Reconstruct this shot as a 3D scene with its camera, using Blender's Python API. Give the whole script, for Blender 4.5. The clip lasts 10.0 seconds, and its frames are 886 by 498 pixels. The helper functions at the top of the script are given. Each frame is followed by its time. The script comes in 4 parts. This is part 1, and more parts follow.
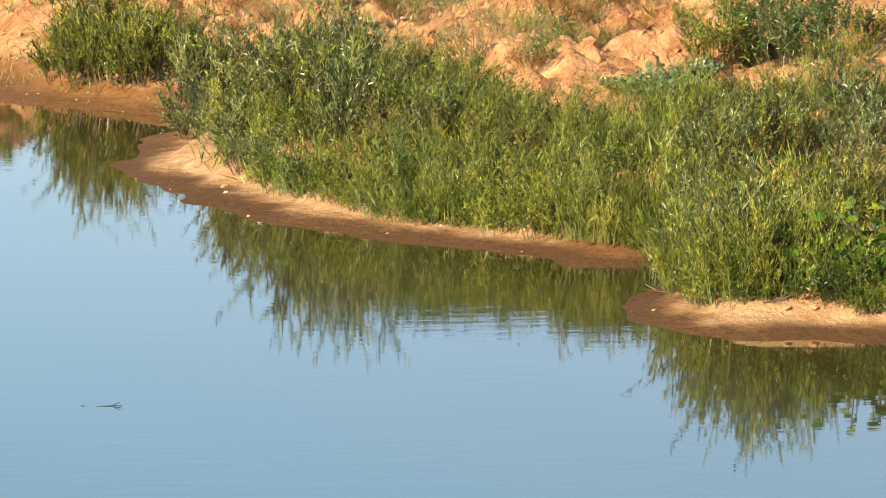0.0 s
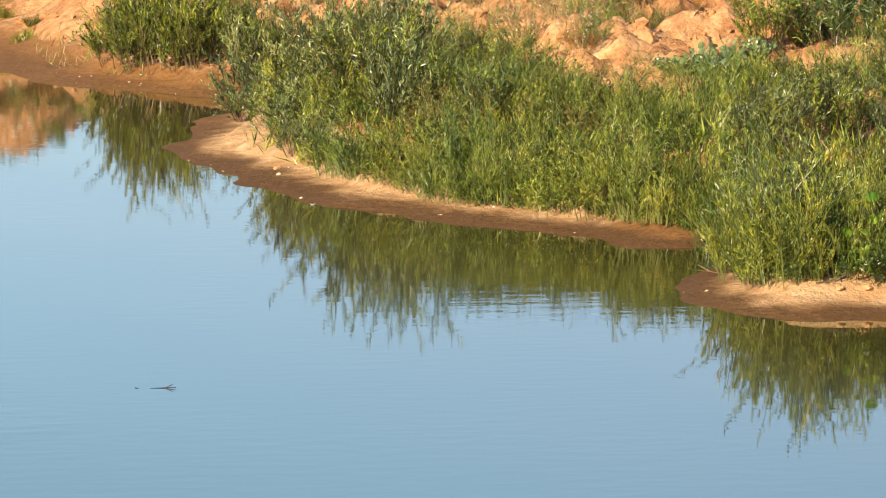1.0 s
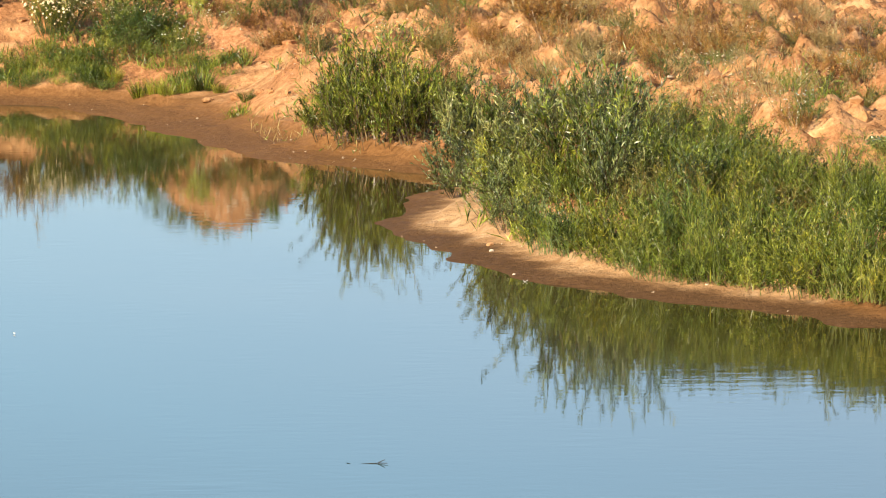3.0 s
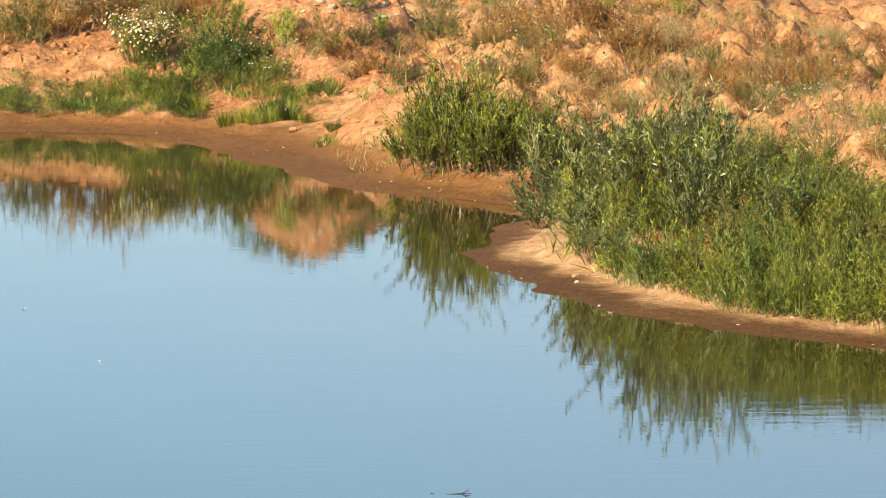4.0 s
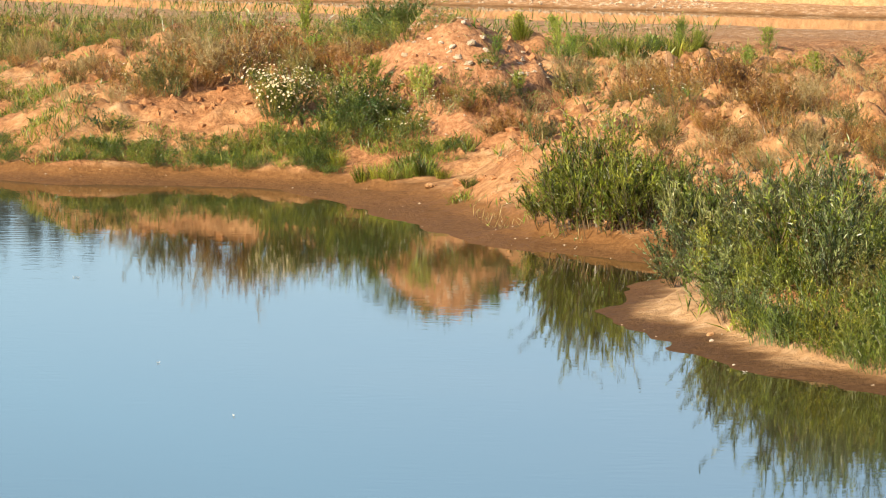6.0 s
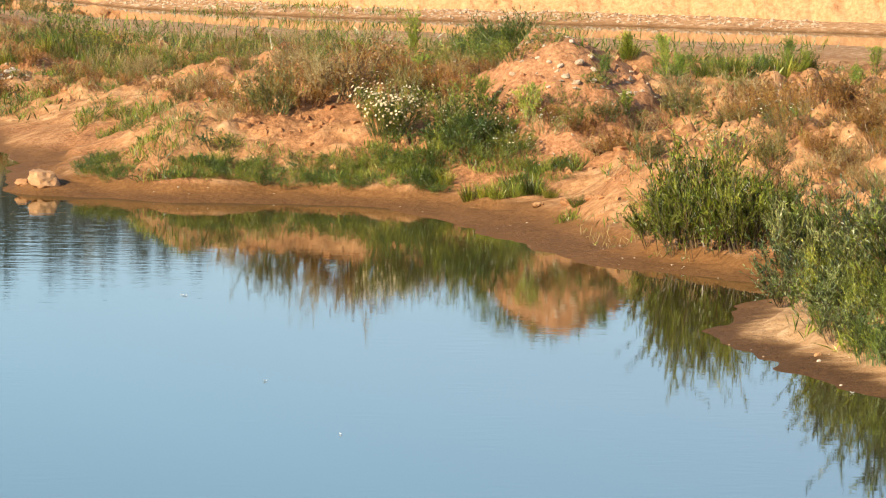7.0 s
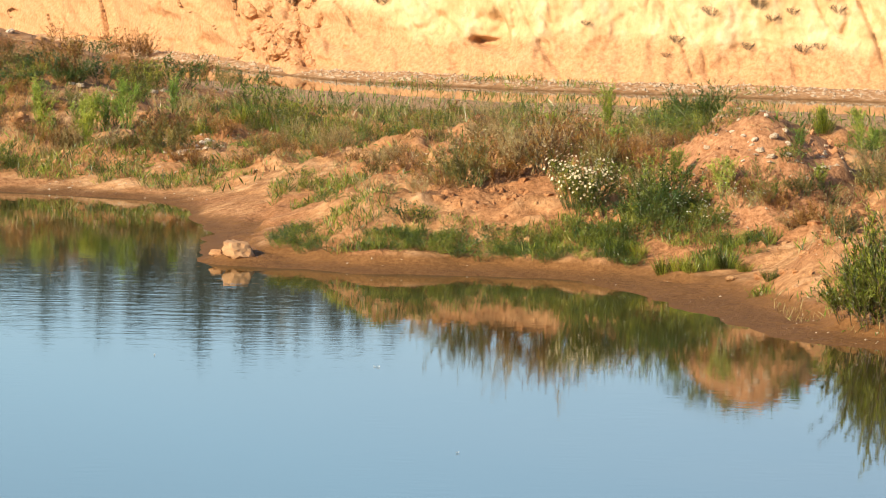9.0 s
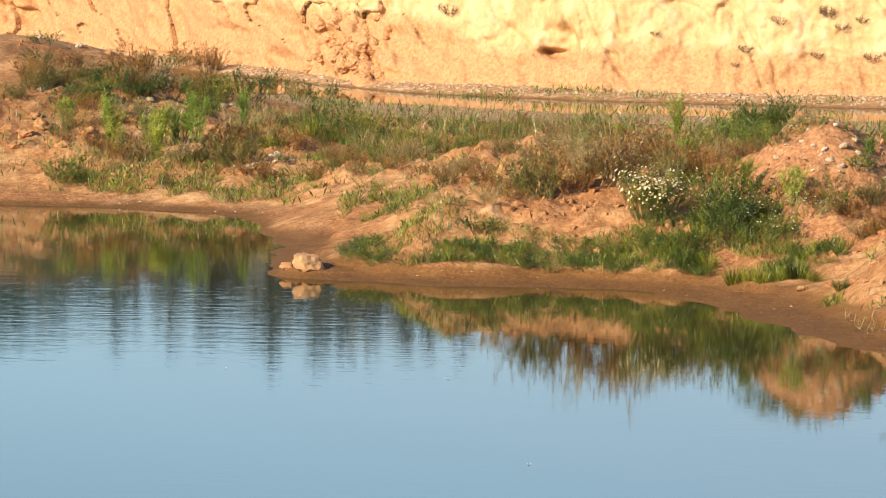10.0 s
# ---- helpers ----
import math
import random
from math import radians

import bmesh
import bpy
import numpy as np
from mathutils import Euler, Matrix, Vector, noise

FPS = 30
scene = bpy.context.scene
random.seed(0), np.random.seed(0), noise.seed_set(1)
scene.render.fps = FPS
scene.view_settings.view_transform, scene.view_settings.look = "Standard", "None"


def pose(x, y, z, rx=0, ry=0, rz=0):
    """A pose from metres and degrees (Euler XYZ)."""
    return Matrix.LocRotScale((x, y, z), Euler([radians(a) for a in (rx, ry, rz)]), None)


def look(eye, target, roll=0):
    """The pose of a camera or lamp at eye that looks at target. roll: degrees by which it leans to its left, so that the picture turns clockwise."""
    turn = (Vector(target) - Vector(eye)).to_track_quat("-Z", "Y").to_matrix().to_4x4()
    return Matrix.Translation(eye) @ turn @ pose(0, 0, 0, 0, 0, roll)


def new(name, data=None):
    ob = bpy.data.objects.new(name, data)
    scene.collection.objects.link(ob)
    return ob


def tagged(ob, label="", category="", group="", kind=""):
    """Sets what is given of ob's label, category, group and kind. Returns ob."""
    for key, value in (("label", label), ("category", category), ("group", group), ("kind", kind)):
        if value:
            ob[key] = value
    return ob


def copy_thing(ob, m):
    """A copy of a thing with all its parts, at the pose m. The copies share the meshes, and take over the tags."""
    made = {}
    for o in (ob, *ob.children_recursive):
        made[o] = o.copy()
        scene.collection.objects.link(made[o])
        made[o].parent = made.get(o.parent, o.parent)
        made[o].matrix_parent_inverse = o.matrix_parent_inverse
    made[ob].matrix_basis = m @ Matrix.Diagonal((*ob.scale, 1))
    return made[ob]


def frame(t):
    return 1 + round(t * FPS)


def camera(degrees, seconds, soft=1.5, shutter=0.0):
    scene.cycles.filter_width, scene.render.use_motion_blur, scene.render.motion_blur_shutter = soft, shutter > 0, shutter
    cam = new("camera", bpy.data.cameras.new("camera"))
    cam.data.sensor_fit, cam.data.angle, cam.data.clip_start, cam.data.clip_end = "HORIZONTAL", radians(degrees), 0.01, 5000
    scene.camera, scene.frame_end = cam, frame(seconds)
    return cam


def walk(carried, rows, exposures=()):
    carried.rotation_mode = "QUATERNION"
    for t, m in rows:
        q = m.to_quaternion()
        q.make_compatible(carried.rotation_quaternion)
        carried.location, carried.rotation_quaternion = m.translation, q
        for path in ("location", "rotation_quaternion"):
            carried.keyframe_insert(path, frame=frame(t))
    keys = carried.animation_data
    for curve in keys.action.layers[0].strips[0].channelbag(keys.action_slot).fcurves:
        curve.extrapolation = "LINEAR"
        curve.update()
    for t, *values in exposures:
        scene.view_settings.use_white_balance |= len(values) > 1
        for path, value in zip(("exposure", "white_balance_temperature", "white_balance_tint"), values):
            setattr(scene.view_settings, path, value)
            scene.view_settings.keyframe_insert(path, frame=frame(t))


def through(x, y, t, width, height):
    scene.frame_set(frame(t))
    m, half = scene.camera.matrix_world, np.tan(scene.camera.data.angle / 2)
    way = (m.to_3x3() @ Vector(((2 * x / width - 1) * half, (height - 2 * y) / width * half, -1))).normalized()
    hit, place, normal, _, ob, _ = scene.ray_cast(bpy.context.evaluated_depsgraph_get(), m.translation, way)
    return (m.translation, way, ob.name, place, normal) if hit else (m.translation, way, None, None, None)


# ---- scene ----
FOV = 2 * math.degrees(math.atan(784 / 9000))
EYE = (0.0, 0.0, 8.16)
cam = camera(FOV, 10.0, soft=1.1)


def aimed(pan, tilt, roll):
    """A long lens on one spot: pan to the right of +y, tilt above level, roll, in degrees."""
    a, b = radians(pan), radians(tilt)
    way = Vector((math.sin(a) * math.cos(b), math.cos(a) * math.cos(b), math.sin(b)))
    return look(EYE, Vector(EYE) + way * 50, roll)


PAN = (
    # seconds, pan, tilt, roll
    (0.0, 4.8737, -7.5793, -0.0629),
    (0.5, 4.5032, -7.6168, -0.0504),
    (1.0, 4.2713, -7.7876, -0.2811),
    (1.5, 3.8185, -7.8107, -0.4090),
    (2.0, 3.1227, -7.5679, -0.5883),
    (2.5, 2.4403, -7.2439, -0.4538),
    (3.0, 1.8601, -6.9122, -0.2168),
    (3.2, 1.6373, -6.7976, -0.2168),
    (4.3, 0.6419, -6.5077, 0.1606),
    (4.5, 0.4764, -6.4568, 0.1606),
    (5.0, 0.0889, -6.3143, 0.2665),
    (5.2, -0.0448, -6.2570, 0.2665),
    (6.3, -0.9846, -5.8658, 0.5328),
    (6.5, -1.2583, -5.8531, 0.5328),
    (7.0, -1.8594, -5.7300, 0.5486),
    (7.5, -2.4287, -5.5359, 0.7108),
    (8.0, -2.9941, -5.2936, 0.8085),
    (8.5, -3.4765, -5.0895, 0.8809),
    (9.0, -4.0547, -4.9369, 0.7221),
    (9.5, -4.5337, -4.8964, 0.5560),
    (10.0, -4.8496, -4.8099, 0.2898),
)
walk(cam, [(t, aimed(p, q, r)) for t, p, q, r in PAN], [(0.0, 0.95, 7650, 11), (2.5, 0.9, 7570, 11), (4.5, 0.81, 7520, 11), (7.5, 0.69, 7380, 11), (10.0, 0.55, 7330, 11)])

# ---- light ----
SUN_HIGH, SUN_SIDE = 27.0, 41.0  # degrees above the horizon; to the left of straight behind the camera
world = bpy.data.worlds.new("sky")
world.use_nodes = True
scene.world = world
wn = world.node_tree.nodes
sky = wn.new("ShaderNodeTexSky")
sky.sky_type, sky.sun_disc = "NISHITA", False
sky.sun_elevation = radians(SUN_HIGH)
sky.sun_rotation = radians(180 + SUN_SIDE)
sky.air_density, sky.dust_density, sky.ozone_density = 0.9, 0.26, 3.8
wn["Background"].inputs["Strength"].default_value = 0.127
world.node_tree.links.new(sky.outputs["Color"], wn["Background"].inputs["Color"])
sun_data = bpy.data.lights.new("sun", "SUN")
sun_data.energy, sun_data.angle, sun_data.color = 5.0, radians(0.55), (1.0, 0.9, 0.73)
sun = new("sun", sun_data)
a = radians(SUN_SIDE)
sun.matrix_world = look((-math.sin(a) * 100, -math.cos(a) * 100, math.tan(radians(SUN_HIGH)) * 100), (0, 0, 0))


# ---- materials ----
class Mat:
    """A node material in the making."""

    def __init__(self, name):
        self.m = bpy.data.materials.new(name)
        self.m.use_nodes = True
        self.t = self.m.node_tree
        self.bsdf = self.t.nodes["Principled BSDF"]
        self.at = self.add("ShaderNodeNewGeometry").outputs["Position"]

    def add(self, kind, **values):
        node = self.t.nodes.new(kind)
        for key, value in values.items():
            node.inputs[key.replace("_", " ")].default_value = value
        return node

    def link(self, a, b):
        self.t.links.new(a, b)

    def noise(self, scale, detail=5.0, stretch=(1, 1, 1), rough=0.6):
        n = self.add("ShaderNodeTexNoise", Scale=scale, Detail=detail, Roughness=rough)
        m = self.add("ShaderNodeMapping", Scale=stretch)
        self.link(self.at, m.inputs["Vector"])
        self.link(m.outputs["Vector"], n.inputs["Vector"])
        return n.outputs["Fac"]

    def ramp(self, fac, *stops):
        r = self.t.nodes.new("ShaderNodeValToRGB")
        el = r.color_ramp.elements
        while len(el) < len(stops):
            el.new(0.5)
        for e, (p, c) in zip(el, stops):
            e.position = p
            e.color = (*c, 1) if len(c) == 3 else c
        self.link(fac, r.inputs["Fac"])
        return r.outputs["Color"]

    def mix(self, fac, a, b, blend="MIX"):
        n = self.t.nodes.new("ShaderNodeMix")
        n.data_type, n.blend_type = "RGBA", blend
        for sock, v in ((n.inputs[0], fac), (n.inputs[6], a), (n.inputs[7], b)):
            if isinstance(v, bpy.types.NodeSocket):
                self.link(v, sock)
            else:
                sock.default_value = v if isinstance(v, (int, float)) else (*v, 1)
        return n.outputs[2]

    def span(self, value, lo, hi, a=0.0, b=1.0):
        n = self.t.nodes.new("ShaderNodeMapRange")
        for k, v in zip(("From Min", "From Max", "To Min", "To Max"), (lo, hi, a, b)):
            n.inputs[k].default_value = v
        self.link(value, n.inputs["Value"])
        return n.outputs["Result"]

    def height(self):
        s = self.t.nodes.new("ShaderNodeSeparateXYZ")
        self.link(self.at, s.inputs[0])
        return s.outputs

    def calc(self, op, a, b):
        n = self.t.nodes.new("ShaderNodeMath")
        n.operation = op
        for sock, v in zip(n.inputs, (a, b)):
            if isinstance(v, bpy.types.NodeSocket):
                self.link(v, sock)
            else:
                sock.default_value = v
        return n.outputs[0]

    def bump(self, fac, strength, distance):
        n = self.add("ShaderNodeBump", Strength=strength, Distance=distance)
        self.link(fac, n.inputs["Height"])
        self.link(n.outputs["Normal"], self.bsdf.inputs["Normal"])
        return n

    def done(self, colour, rough=0.9, spec=0.3):
        for key, v in (("Base Color", colour), ("Roughness", rough), ("Specular IOR Level", spec)):
            sock = self.bsdf.inputs[key]
            if isinstance(v, bpy.types.NodeSocket):
                self.link(v, sock)
            else:
                sock.default_value = (*v, 1) if isinstance(v, tuple) else v
        return self.m


def soil_material():
    m = Mat("sandy_soil")
    x, y, z = m.height()
    broad = m.noise(0.35, 4)
    mid = m.noise(2.2, 6)
    fine = m.noise(14, 6)
    sand = m.ramp(mid, (0.3, (0.34, 0.165, 0.07)), (0.5, (0.545, 0.29, 0.134)), (0.7, (0.69, 0.42, 0.22)))
    red = m.ramp(fine, (0.3, (0.34, 0.155, 0.068)), (0.7, (0.51, 0.248, 0.115)))
    base = m.mix(m.span(broad, 0.44, 0.6), sand, red)
    # the newest heap is of redder earth
    dx, dy = m.calc("MULTIPLY", m.calc("ADD", x, 0.9), 0.5), m.calc("MULTIPLY", m.calc("SUBTRACT", y, 93.0), 0.3)
    fresh = m.calc("ADD", m.calc("ADD", m.calc("MULTIPLY", dx, dx), m.calc("MULTIPLY", dy, dy)), mid)
    base = m.mix(m.span(fresh, 1.0, 1.6, 0.95, 0.0), base, m.ramp(fine, (0.3, (0.4, 0.185, 0.088)), (0.7, (0.58, 0.3, 0.155))))
    grit = m.ramp(fine, (0.35, (0.62, 0.6, 0.58)), (0.65, (1, 1, 1)))
    base = m.mix(0.6, base, grit, "MULTIPLY")
    # dark flecks in the soil colour imitate shade among the lumps
    base = m.mix(0.6, base, m.ramp(m.noise(5.5, 7), (0.36, (0.55, 0.47, 0.42)), (0.56, (1, 1, 1))), "MULTIPLY")
    # gravel level at the foot of the face
    gravel = m.ramp(m.noise(5, 8), (0.35, (0.3, 0.17, 0.09)), (0.55, (0.46, 0.28, 0.15)), (0.68, (0.64, 0.5, 0.36)))
    base = m.mix(m.span(y, 122, 132), base, gravel)
    # washed tan sand on the near beaches
    tan = m.ramp(m.noise(4, 6), (0.3, (0.34, 0.2, 0.1)), (0.5, (0.43, 0.265, 0.135)), (0.7, (0.52, 0.35, 0.2)))
    base = m.mix(m.calc("MULTIPLY", m.span(z, 0.55, 0.25), m.span(y, 76, 72, 0.0, 0.85)), base, tan)
    # wet mud along the water
    damp = m.calc("ADD", z, m.calc("MULTIPLY", m.calc("SUBTRACT", m.noise(1.3, 4), 0.5), 0.22))
    mud = m.ramp(fine, (0.3, (0.15, 0.067, 0.024)), (0.7, (0.245, 0.12, 0.046)))
    # the far bank is trodden and stays wet higher up
    damp = m.calc("SUBTRACT", damp, m.calc("MULTIPLY", m.span(y, 73, 77, 0.0, 0.2), m.span(y, 101, 95)))
    # and so does the little bay behind the eastern point
    bx, by = m.calc("MULTIPLY", m.calc("SUBTRACT", x, 7.4), 0.55), m.calc("MULTIPLY", m.calc("SUBTRACT", y, 58.8), 0.4)
    damp = m.calc("SUBTRACT", damp, m.span(m.calc("ADD", m.calc("MULTIPLY", bx, bx), m.calc("MULTIPLY", by, by)), 1.0, 0.4, 0.0, 0.14))
    wet = m.span(damp, 0.02, 0.13, 1.0, 0.0)
    base = m.mix(wet, base, mud)
    # a dark soaked line where the water laps
    soaked = m.span(m.calc("ADD", z, m.calc("MULTIPLY", m.calc("SUBTRACT", m.noise(2.1, 4), 0.5), 0.09)), 0.055, 0.095, 0.9, 0.0)
    soaked = m.calc("MULTIPLY", soaked, m.span(y, 70, 76, 1.0, 0.4))
    base = m.mix(soaked, base, m.ramp(fine, (0.3, (0.068, 0.034, 0.015)), (0.7, (0.12, 0.063, 0.028))))
    m.bump(m.calc("ADD", m.calc("MULTIPLY", mid, 0.6), m.calc("MULTIPLY", m.noise(6.5, 5, (1, 1, 1), 0.65), 0.5)), 0.55, 0.12)
    m.link(m.span(wet, 0, 1, 1.0, 0.6), m.t.nodes["Bump"].inputs["Strength"])
    return m.done(base, m.span(wet, 0, 1, 0.95, 0.75), m.span(wet, 0, 1, 0.05, 0.08))


def cliff_material():
    m = Mat("quarry_face")
    x, y, z = m.height()
    big = m.noise(0.4, 4)
    run = m.noise(1.2, 8, (1.6, 1.6, 0.6))
    fine = m.noise(9, 6)
    pale = m.ramp(run, (0.3, (0.52, 0.32, 0.145)), (0.5, (0.67, 0.435, 0.225)), (0.7, (0.75, 0.54, 0.34)))
    rust = m.ramp(fine, (0.3, (0.42, 0.2, 0.09)), (0.7, (0.61, 0.34, 0.17)))
    # the red bed climbs towards the west
    low = m.span(m.calc("SUBTRACT", m.calc("ADD", z, m.calc("MULTIPLY", big, 2.0)), m.span(x, -11.0, -17.0, 0.0, 0.9)), 2.3, 2.75, 0.9, 0.0)
    base = m.mix(low, pale, rust)
    base = m.mix(0.3, base, m.ramp(fine, (0.35, (0.72, 0.68, 0.62)), (0.6, (1, 1, 1))), "MULTIPLY")
    base = m.mix(0.5, base, m.ramp(m.noise(2.2, 8, (1, 1, 0.7), 0.65), (0.3, (0.6, 0.48, 0.38)), (0.42, (1, 1, 1))), "MULTIPLY")
    m.bump(m.calc("ADD", run, m.calc("MULTIPLY", m.noise(4, 8, (1, 1, 1), 0.7), 0.6)), 0.7, 0.14)
    return m.done(base, 0.95, 0.15)


def leaf_material(name, *stops, rough=0.36, through=0.04, spec=0.42, green=True):
    """Leaves or stalks, each its own tint."""
    m = Mat(name)
    geo = m.t.nodes.new("ShaderNodeNewGeometry")
    info = m.t.nodes.new("ShaderNodeObjectInfo")
    # uneven growth: upright sprays a hand or two wide, dark ones painting shaded gaps
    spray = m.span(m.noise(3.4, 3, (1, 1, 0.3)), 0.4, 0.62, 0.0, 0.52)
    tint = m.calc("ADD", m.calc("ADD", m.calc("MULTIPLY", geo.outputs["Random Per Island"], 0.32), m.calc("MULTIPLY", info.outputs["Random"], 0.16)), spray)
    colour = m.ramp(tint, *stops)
    # some stand greyer, some yellower
    whole = m.calc("ADD", m.calc("MULTIPLY", info.outputs["Random"], 0.5), m.calc("MULTIPLY", m.noise(0.9, 2), 0.5))
    colour = m.mix(0.85 if green else 0.0, colour, m.ramp(whole, (0.25, (0.84, 1.0, 1.0)), (0.5, (1.0, 1, 0.85)), (0.75, (1.24, 1.0, 0.65))), "MULTIPLY")
    m.done(colour, rough, spec)
    if through:
        out = m.t.nodes["Material Output"]
        glow = m.t.nodes.new("ShaderNodeBsdfTranslucent")
        both = m.add("ShaderNodeMixShader", Fac=through)
        m.link(colour, glow.inputs["Color"])
        m.link(m.bsdf.outputs[0], both.inputs[1])
        m.link(glow.outputs[0], both.inputs[2])
        m.link(both.outputs[0], out.inputs["Surface"])
    return m.m


def water_material():
    m = Mat("pond_water")
    x, y, z = m.height()
    calm = m.noise(1.0, 3, (2.2, 5.0, 1), 0.5)
    chop = m.noise(1.0, 3, (0.9, 3.2, 1), 0.55)
    patch = m.span(m.noise(0.07, 2, (1, 0.6, 1)), 0.5, 0.72)
    # a breath of wind on the western water
    west = m.calc("MULTIPLY", m.span(x, -6.5, -9.5), m.calc("MULTIPLY", m.span(y, 74, 79), m.span(y, 92, 88)))
    # and in the lee of the eastern point
    lee = m.calc("MULTIPLY", m.calc("MULTIPLY", m.span(x, 3.0, 4.8), m.span(x, 8.2, 7.0)), m.calc("MULTIPLY", m.span(y, 52.5, 54.5), m.span(y, 58.5, 57)))
    # a puff of wind out on the open pond
    px, py = m.calc("MULTIPLY", m.calc("SUBTRACT", x, -0.96), 0.9), m.calc("MULTIPLY", m.calc("SUBTRACT", y, 47.73), 0.8)
    puff = m.span(m.calc("ADD", m.calc("MULTIPLY", px, px), m.calc("MULTIPLY", py, py)), 1.0, 0.2)
    lee = m.calc("ADD", lee, m.calc("MULTIPLY", puff, 0.8))
    wave = m.calc("ADD", m.calc("MULTIPLY", calm, 0.0009), m.calc("MULTIPLY", chop, m.calc("ADD", m.calc("ADD", m.calc("MULTIPLY", patch, 0.0012), m.calc("MULTIPLY", lee, 0.003)), m.calc("MULTIPLY", west, 0.0022))))
    m.bump(wave, 1.0, 1.0)
    # muddy in the shallows, clearer and bluer out in the deep
    out = m.calc("SUBTRACT", m.calc("SUBTRACT", 70.0, m.calc("MULTIPLY", x, 2.0)), y)
    muddy = m.ramp(m.noise(0.25, 3), (0.35, (0.036, 0.034, 0.009)), (0.65, (0.055, 0.046, 0.014)))
    body = m.mix(m.span(out, 3.0, 20.0), muddy, (0.042, 0.095, 0.088))
    m.done(body, 0.015, 0.5)
    m.bsdf.inputs["IOR"].default_value = 1.333
    return m.m


def plain_material(name, dark, light, scale=12.0, rough=0.9):
    m = Mat(name)
    n = m.noise(scale, 5)
    info = m.t.nodes.new("ShaderNodeObjectInfo")
    colour = m.ramp(m.calc("ADD", m.calc("MULTIPLY", n, 0.7), m.calc("MULTIPLY", info.outputs["Random"], 0.3)), (0.3, dark), (0.7, light))
    m.bump(n, 0.5, 0.03)
    return m.done(colour, rough, 0.17)


SOIL, FACE, WATER = soil_material(), cliff_material(), water_material()
# near-black low stops put shade between leaves into willow, sallow, herb and grass
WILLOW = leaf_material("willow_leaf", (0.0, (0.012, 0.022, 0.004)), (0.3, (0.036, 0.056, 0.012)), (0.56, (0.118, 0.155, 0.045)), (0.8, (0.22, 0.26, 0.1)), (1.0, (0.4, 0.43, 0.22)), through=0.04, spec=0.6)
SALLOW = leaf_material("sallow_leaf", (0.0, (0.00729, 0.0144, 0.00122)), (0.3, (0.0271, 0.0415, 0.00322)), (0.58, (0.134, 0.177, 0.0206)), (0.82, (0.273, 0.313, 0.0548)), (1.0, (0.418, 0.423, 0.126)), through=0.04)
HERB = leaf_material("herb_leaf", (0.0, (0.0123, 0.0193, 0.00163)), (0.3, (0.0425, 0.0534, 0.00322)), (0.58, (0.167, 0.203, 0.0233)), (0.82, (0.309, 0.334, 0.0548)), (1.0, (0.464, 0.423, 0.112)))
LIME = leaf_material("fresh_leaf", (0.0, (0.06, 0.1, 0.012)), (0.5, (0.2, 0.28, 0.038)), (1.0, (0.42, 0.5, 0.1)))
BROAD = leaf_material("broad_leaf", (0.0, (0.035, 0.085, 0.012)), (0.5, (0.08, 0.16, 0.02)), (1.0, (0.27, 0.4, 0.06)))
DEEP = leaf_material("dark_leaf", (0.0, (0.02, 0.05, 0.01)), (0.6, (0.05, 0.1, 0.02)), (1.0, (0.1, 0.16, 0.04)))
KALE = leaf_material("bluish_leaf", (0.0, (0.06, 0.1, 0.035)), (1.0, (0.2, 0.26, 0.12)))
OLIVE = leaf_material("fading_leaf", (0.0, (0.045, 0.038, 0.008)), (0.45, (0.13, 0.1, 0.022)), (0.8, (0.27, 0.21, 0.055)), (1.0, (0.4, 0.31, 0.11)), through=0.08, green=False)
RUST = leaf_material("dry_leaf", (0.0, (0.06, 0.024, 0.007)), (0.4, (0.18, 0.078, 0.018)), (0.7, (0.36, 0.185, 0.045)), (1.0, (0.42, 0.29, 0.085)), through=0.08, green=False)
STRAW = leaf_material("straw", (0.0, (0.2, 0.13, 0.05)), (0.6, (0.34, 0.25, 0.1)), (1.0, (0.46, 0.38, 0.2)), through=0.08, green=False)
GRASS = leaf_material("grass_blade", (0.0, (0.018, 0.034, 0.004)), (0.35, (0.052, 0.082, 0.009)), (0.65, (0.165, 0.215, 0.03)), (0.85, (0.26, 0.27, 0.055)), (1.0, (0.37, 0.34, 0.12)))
PETAL = leaf_material("white_petal", (0.0, (0.65, 0.64, 0.58)), (1.0, (0.85, 0.85, 0.8)), through=0.35)
STALK = leaf_material("green_stalk", (0.0, (0.06, 0.09, 0.025)), (1.0, (0.16, 0.17, 0.06)), through=0.0)
WOOD = leaf_material("brown_twig", (0.0, (0.05, 0.03, 0.018)), (1.0, (0.13, 0.08, 0.045)), through=0.0)
STONE = plain_material("pale_stone", (0.38, 0.28, 0.18), (0.66, 0.55, 0.42))
CLOD = plain_material("soil_clod", (0.34, 0.17, 0.075), (0.56, 0.33, 0.17), 6.0)
FEATHER = plain_material("white_feather", (0.75, 0.75, 0.73), (0.85, 0.85, 0.83), 40.0, 0.6)
SOAKED = plain_material("soaked_wood", (0.012, 0.012, 0.012), (0.03, 0.028, 0.024), 30.0, 0.5)
# the blue-grey haze of distance is mixed into this leaf colour
HAZED_FOREST = leaf_material("far_wood", (0.0, (0.05, 0.075, 0.085)), (1.0, (0.11, 0.145, 0.155)), through=0.0, green=False)

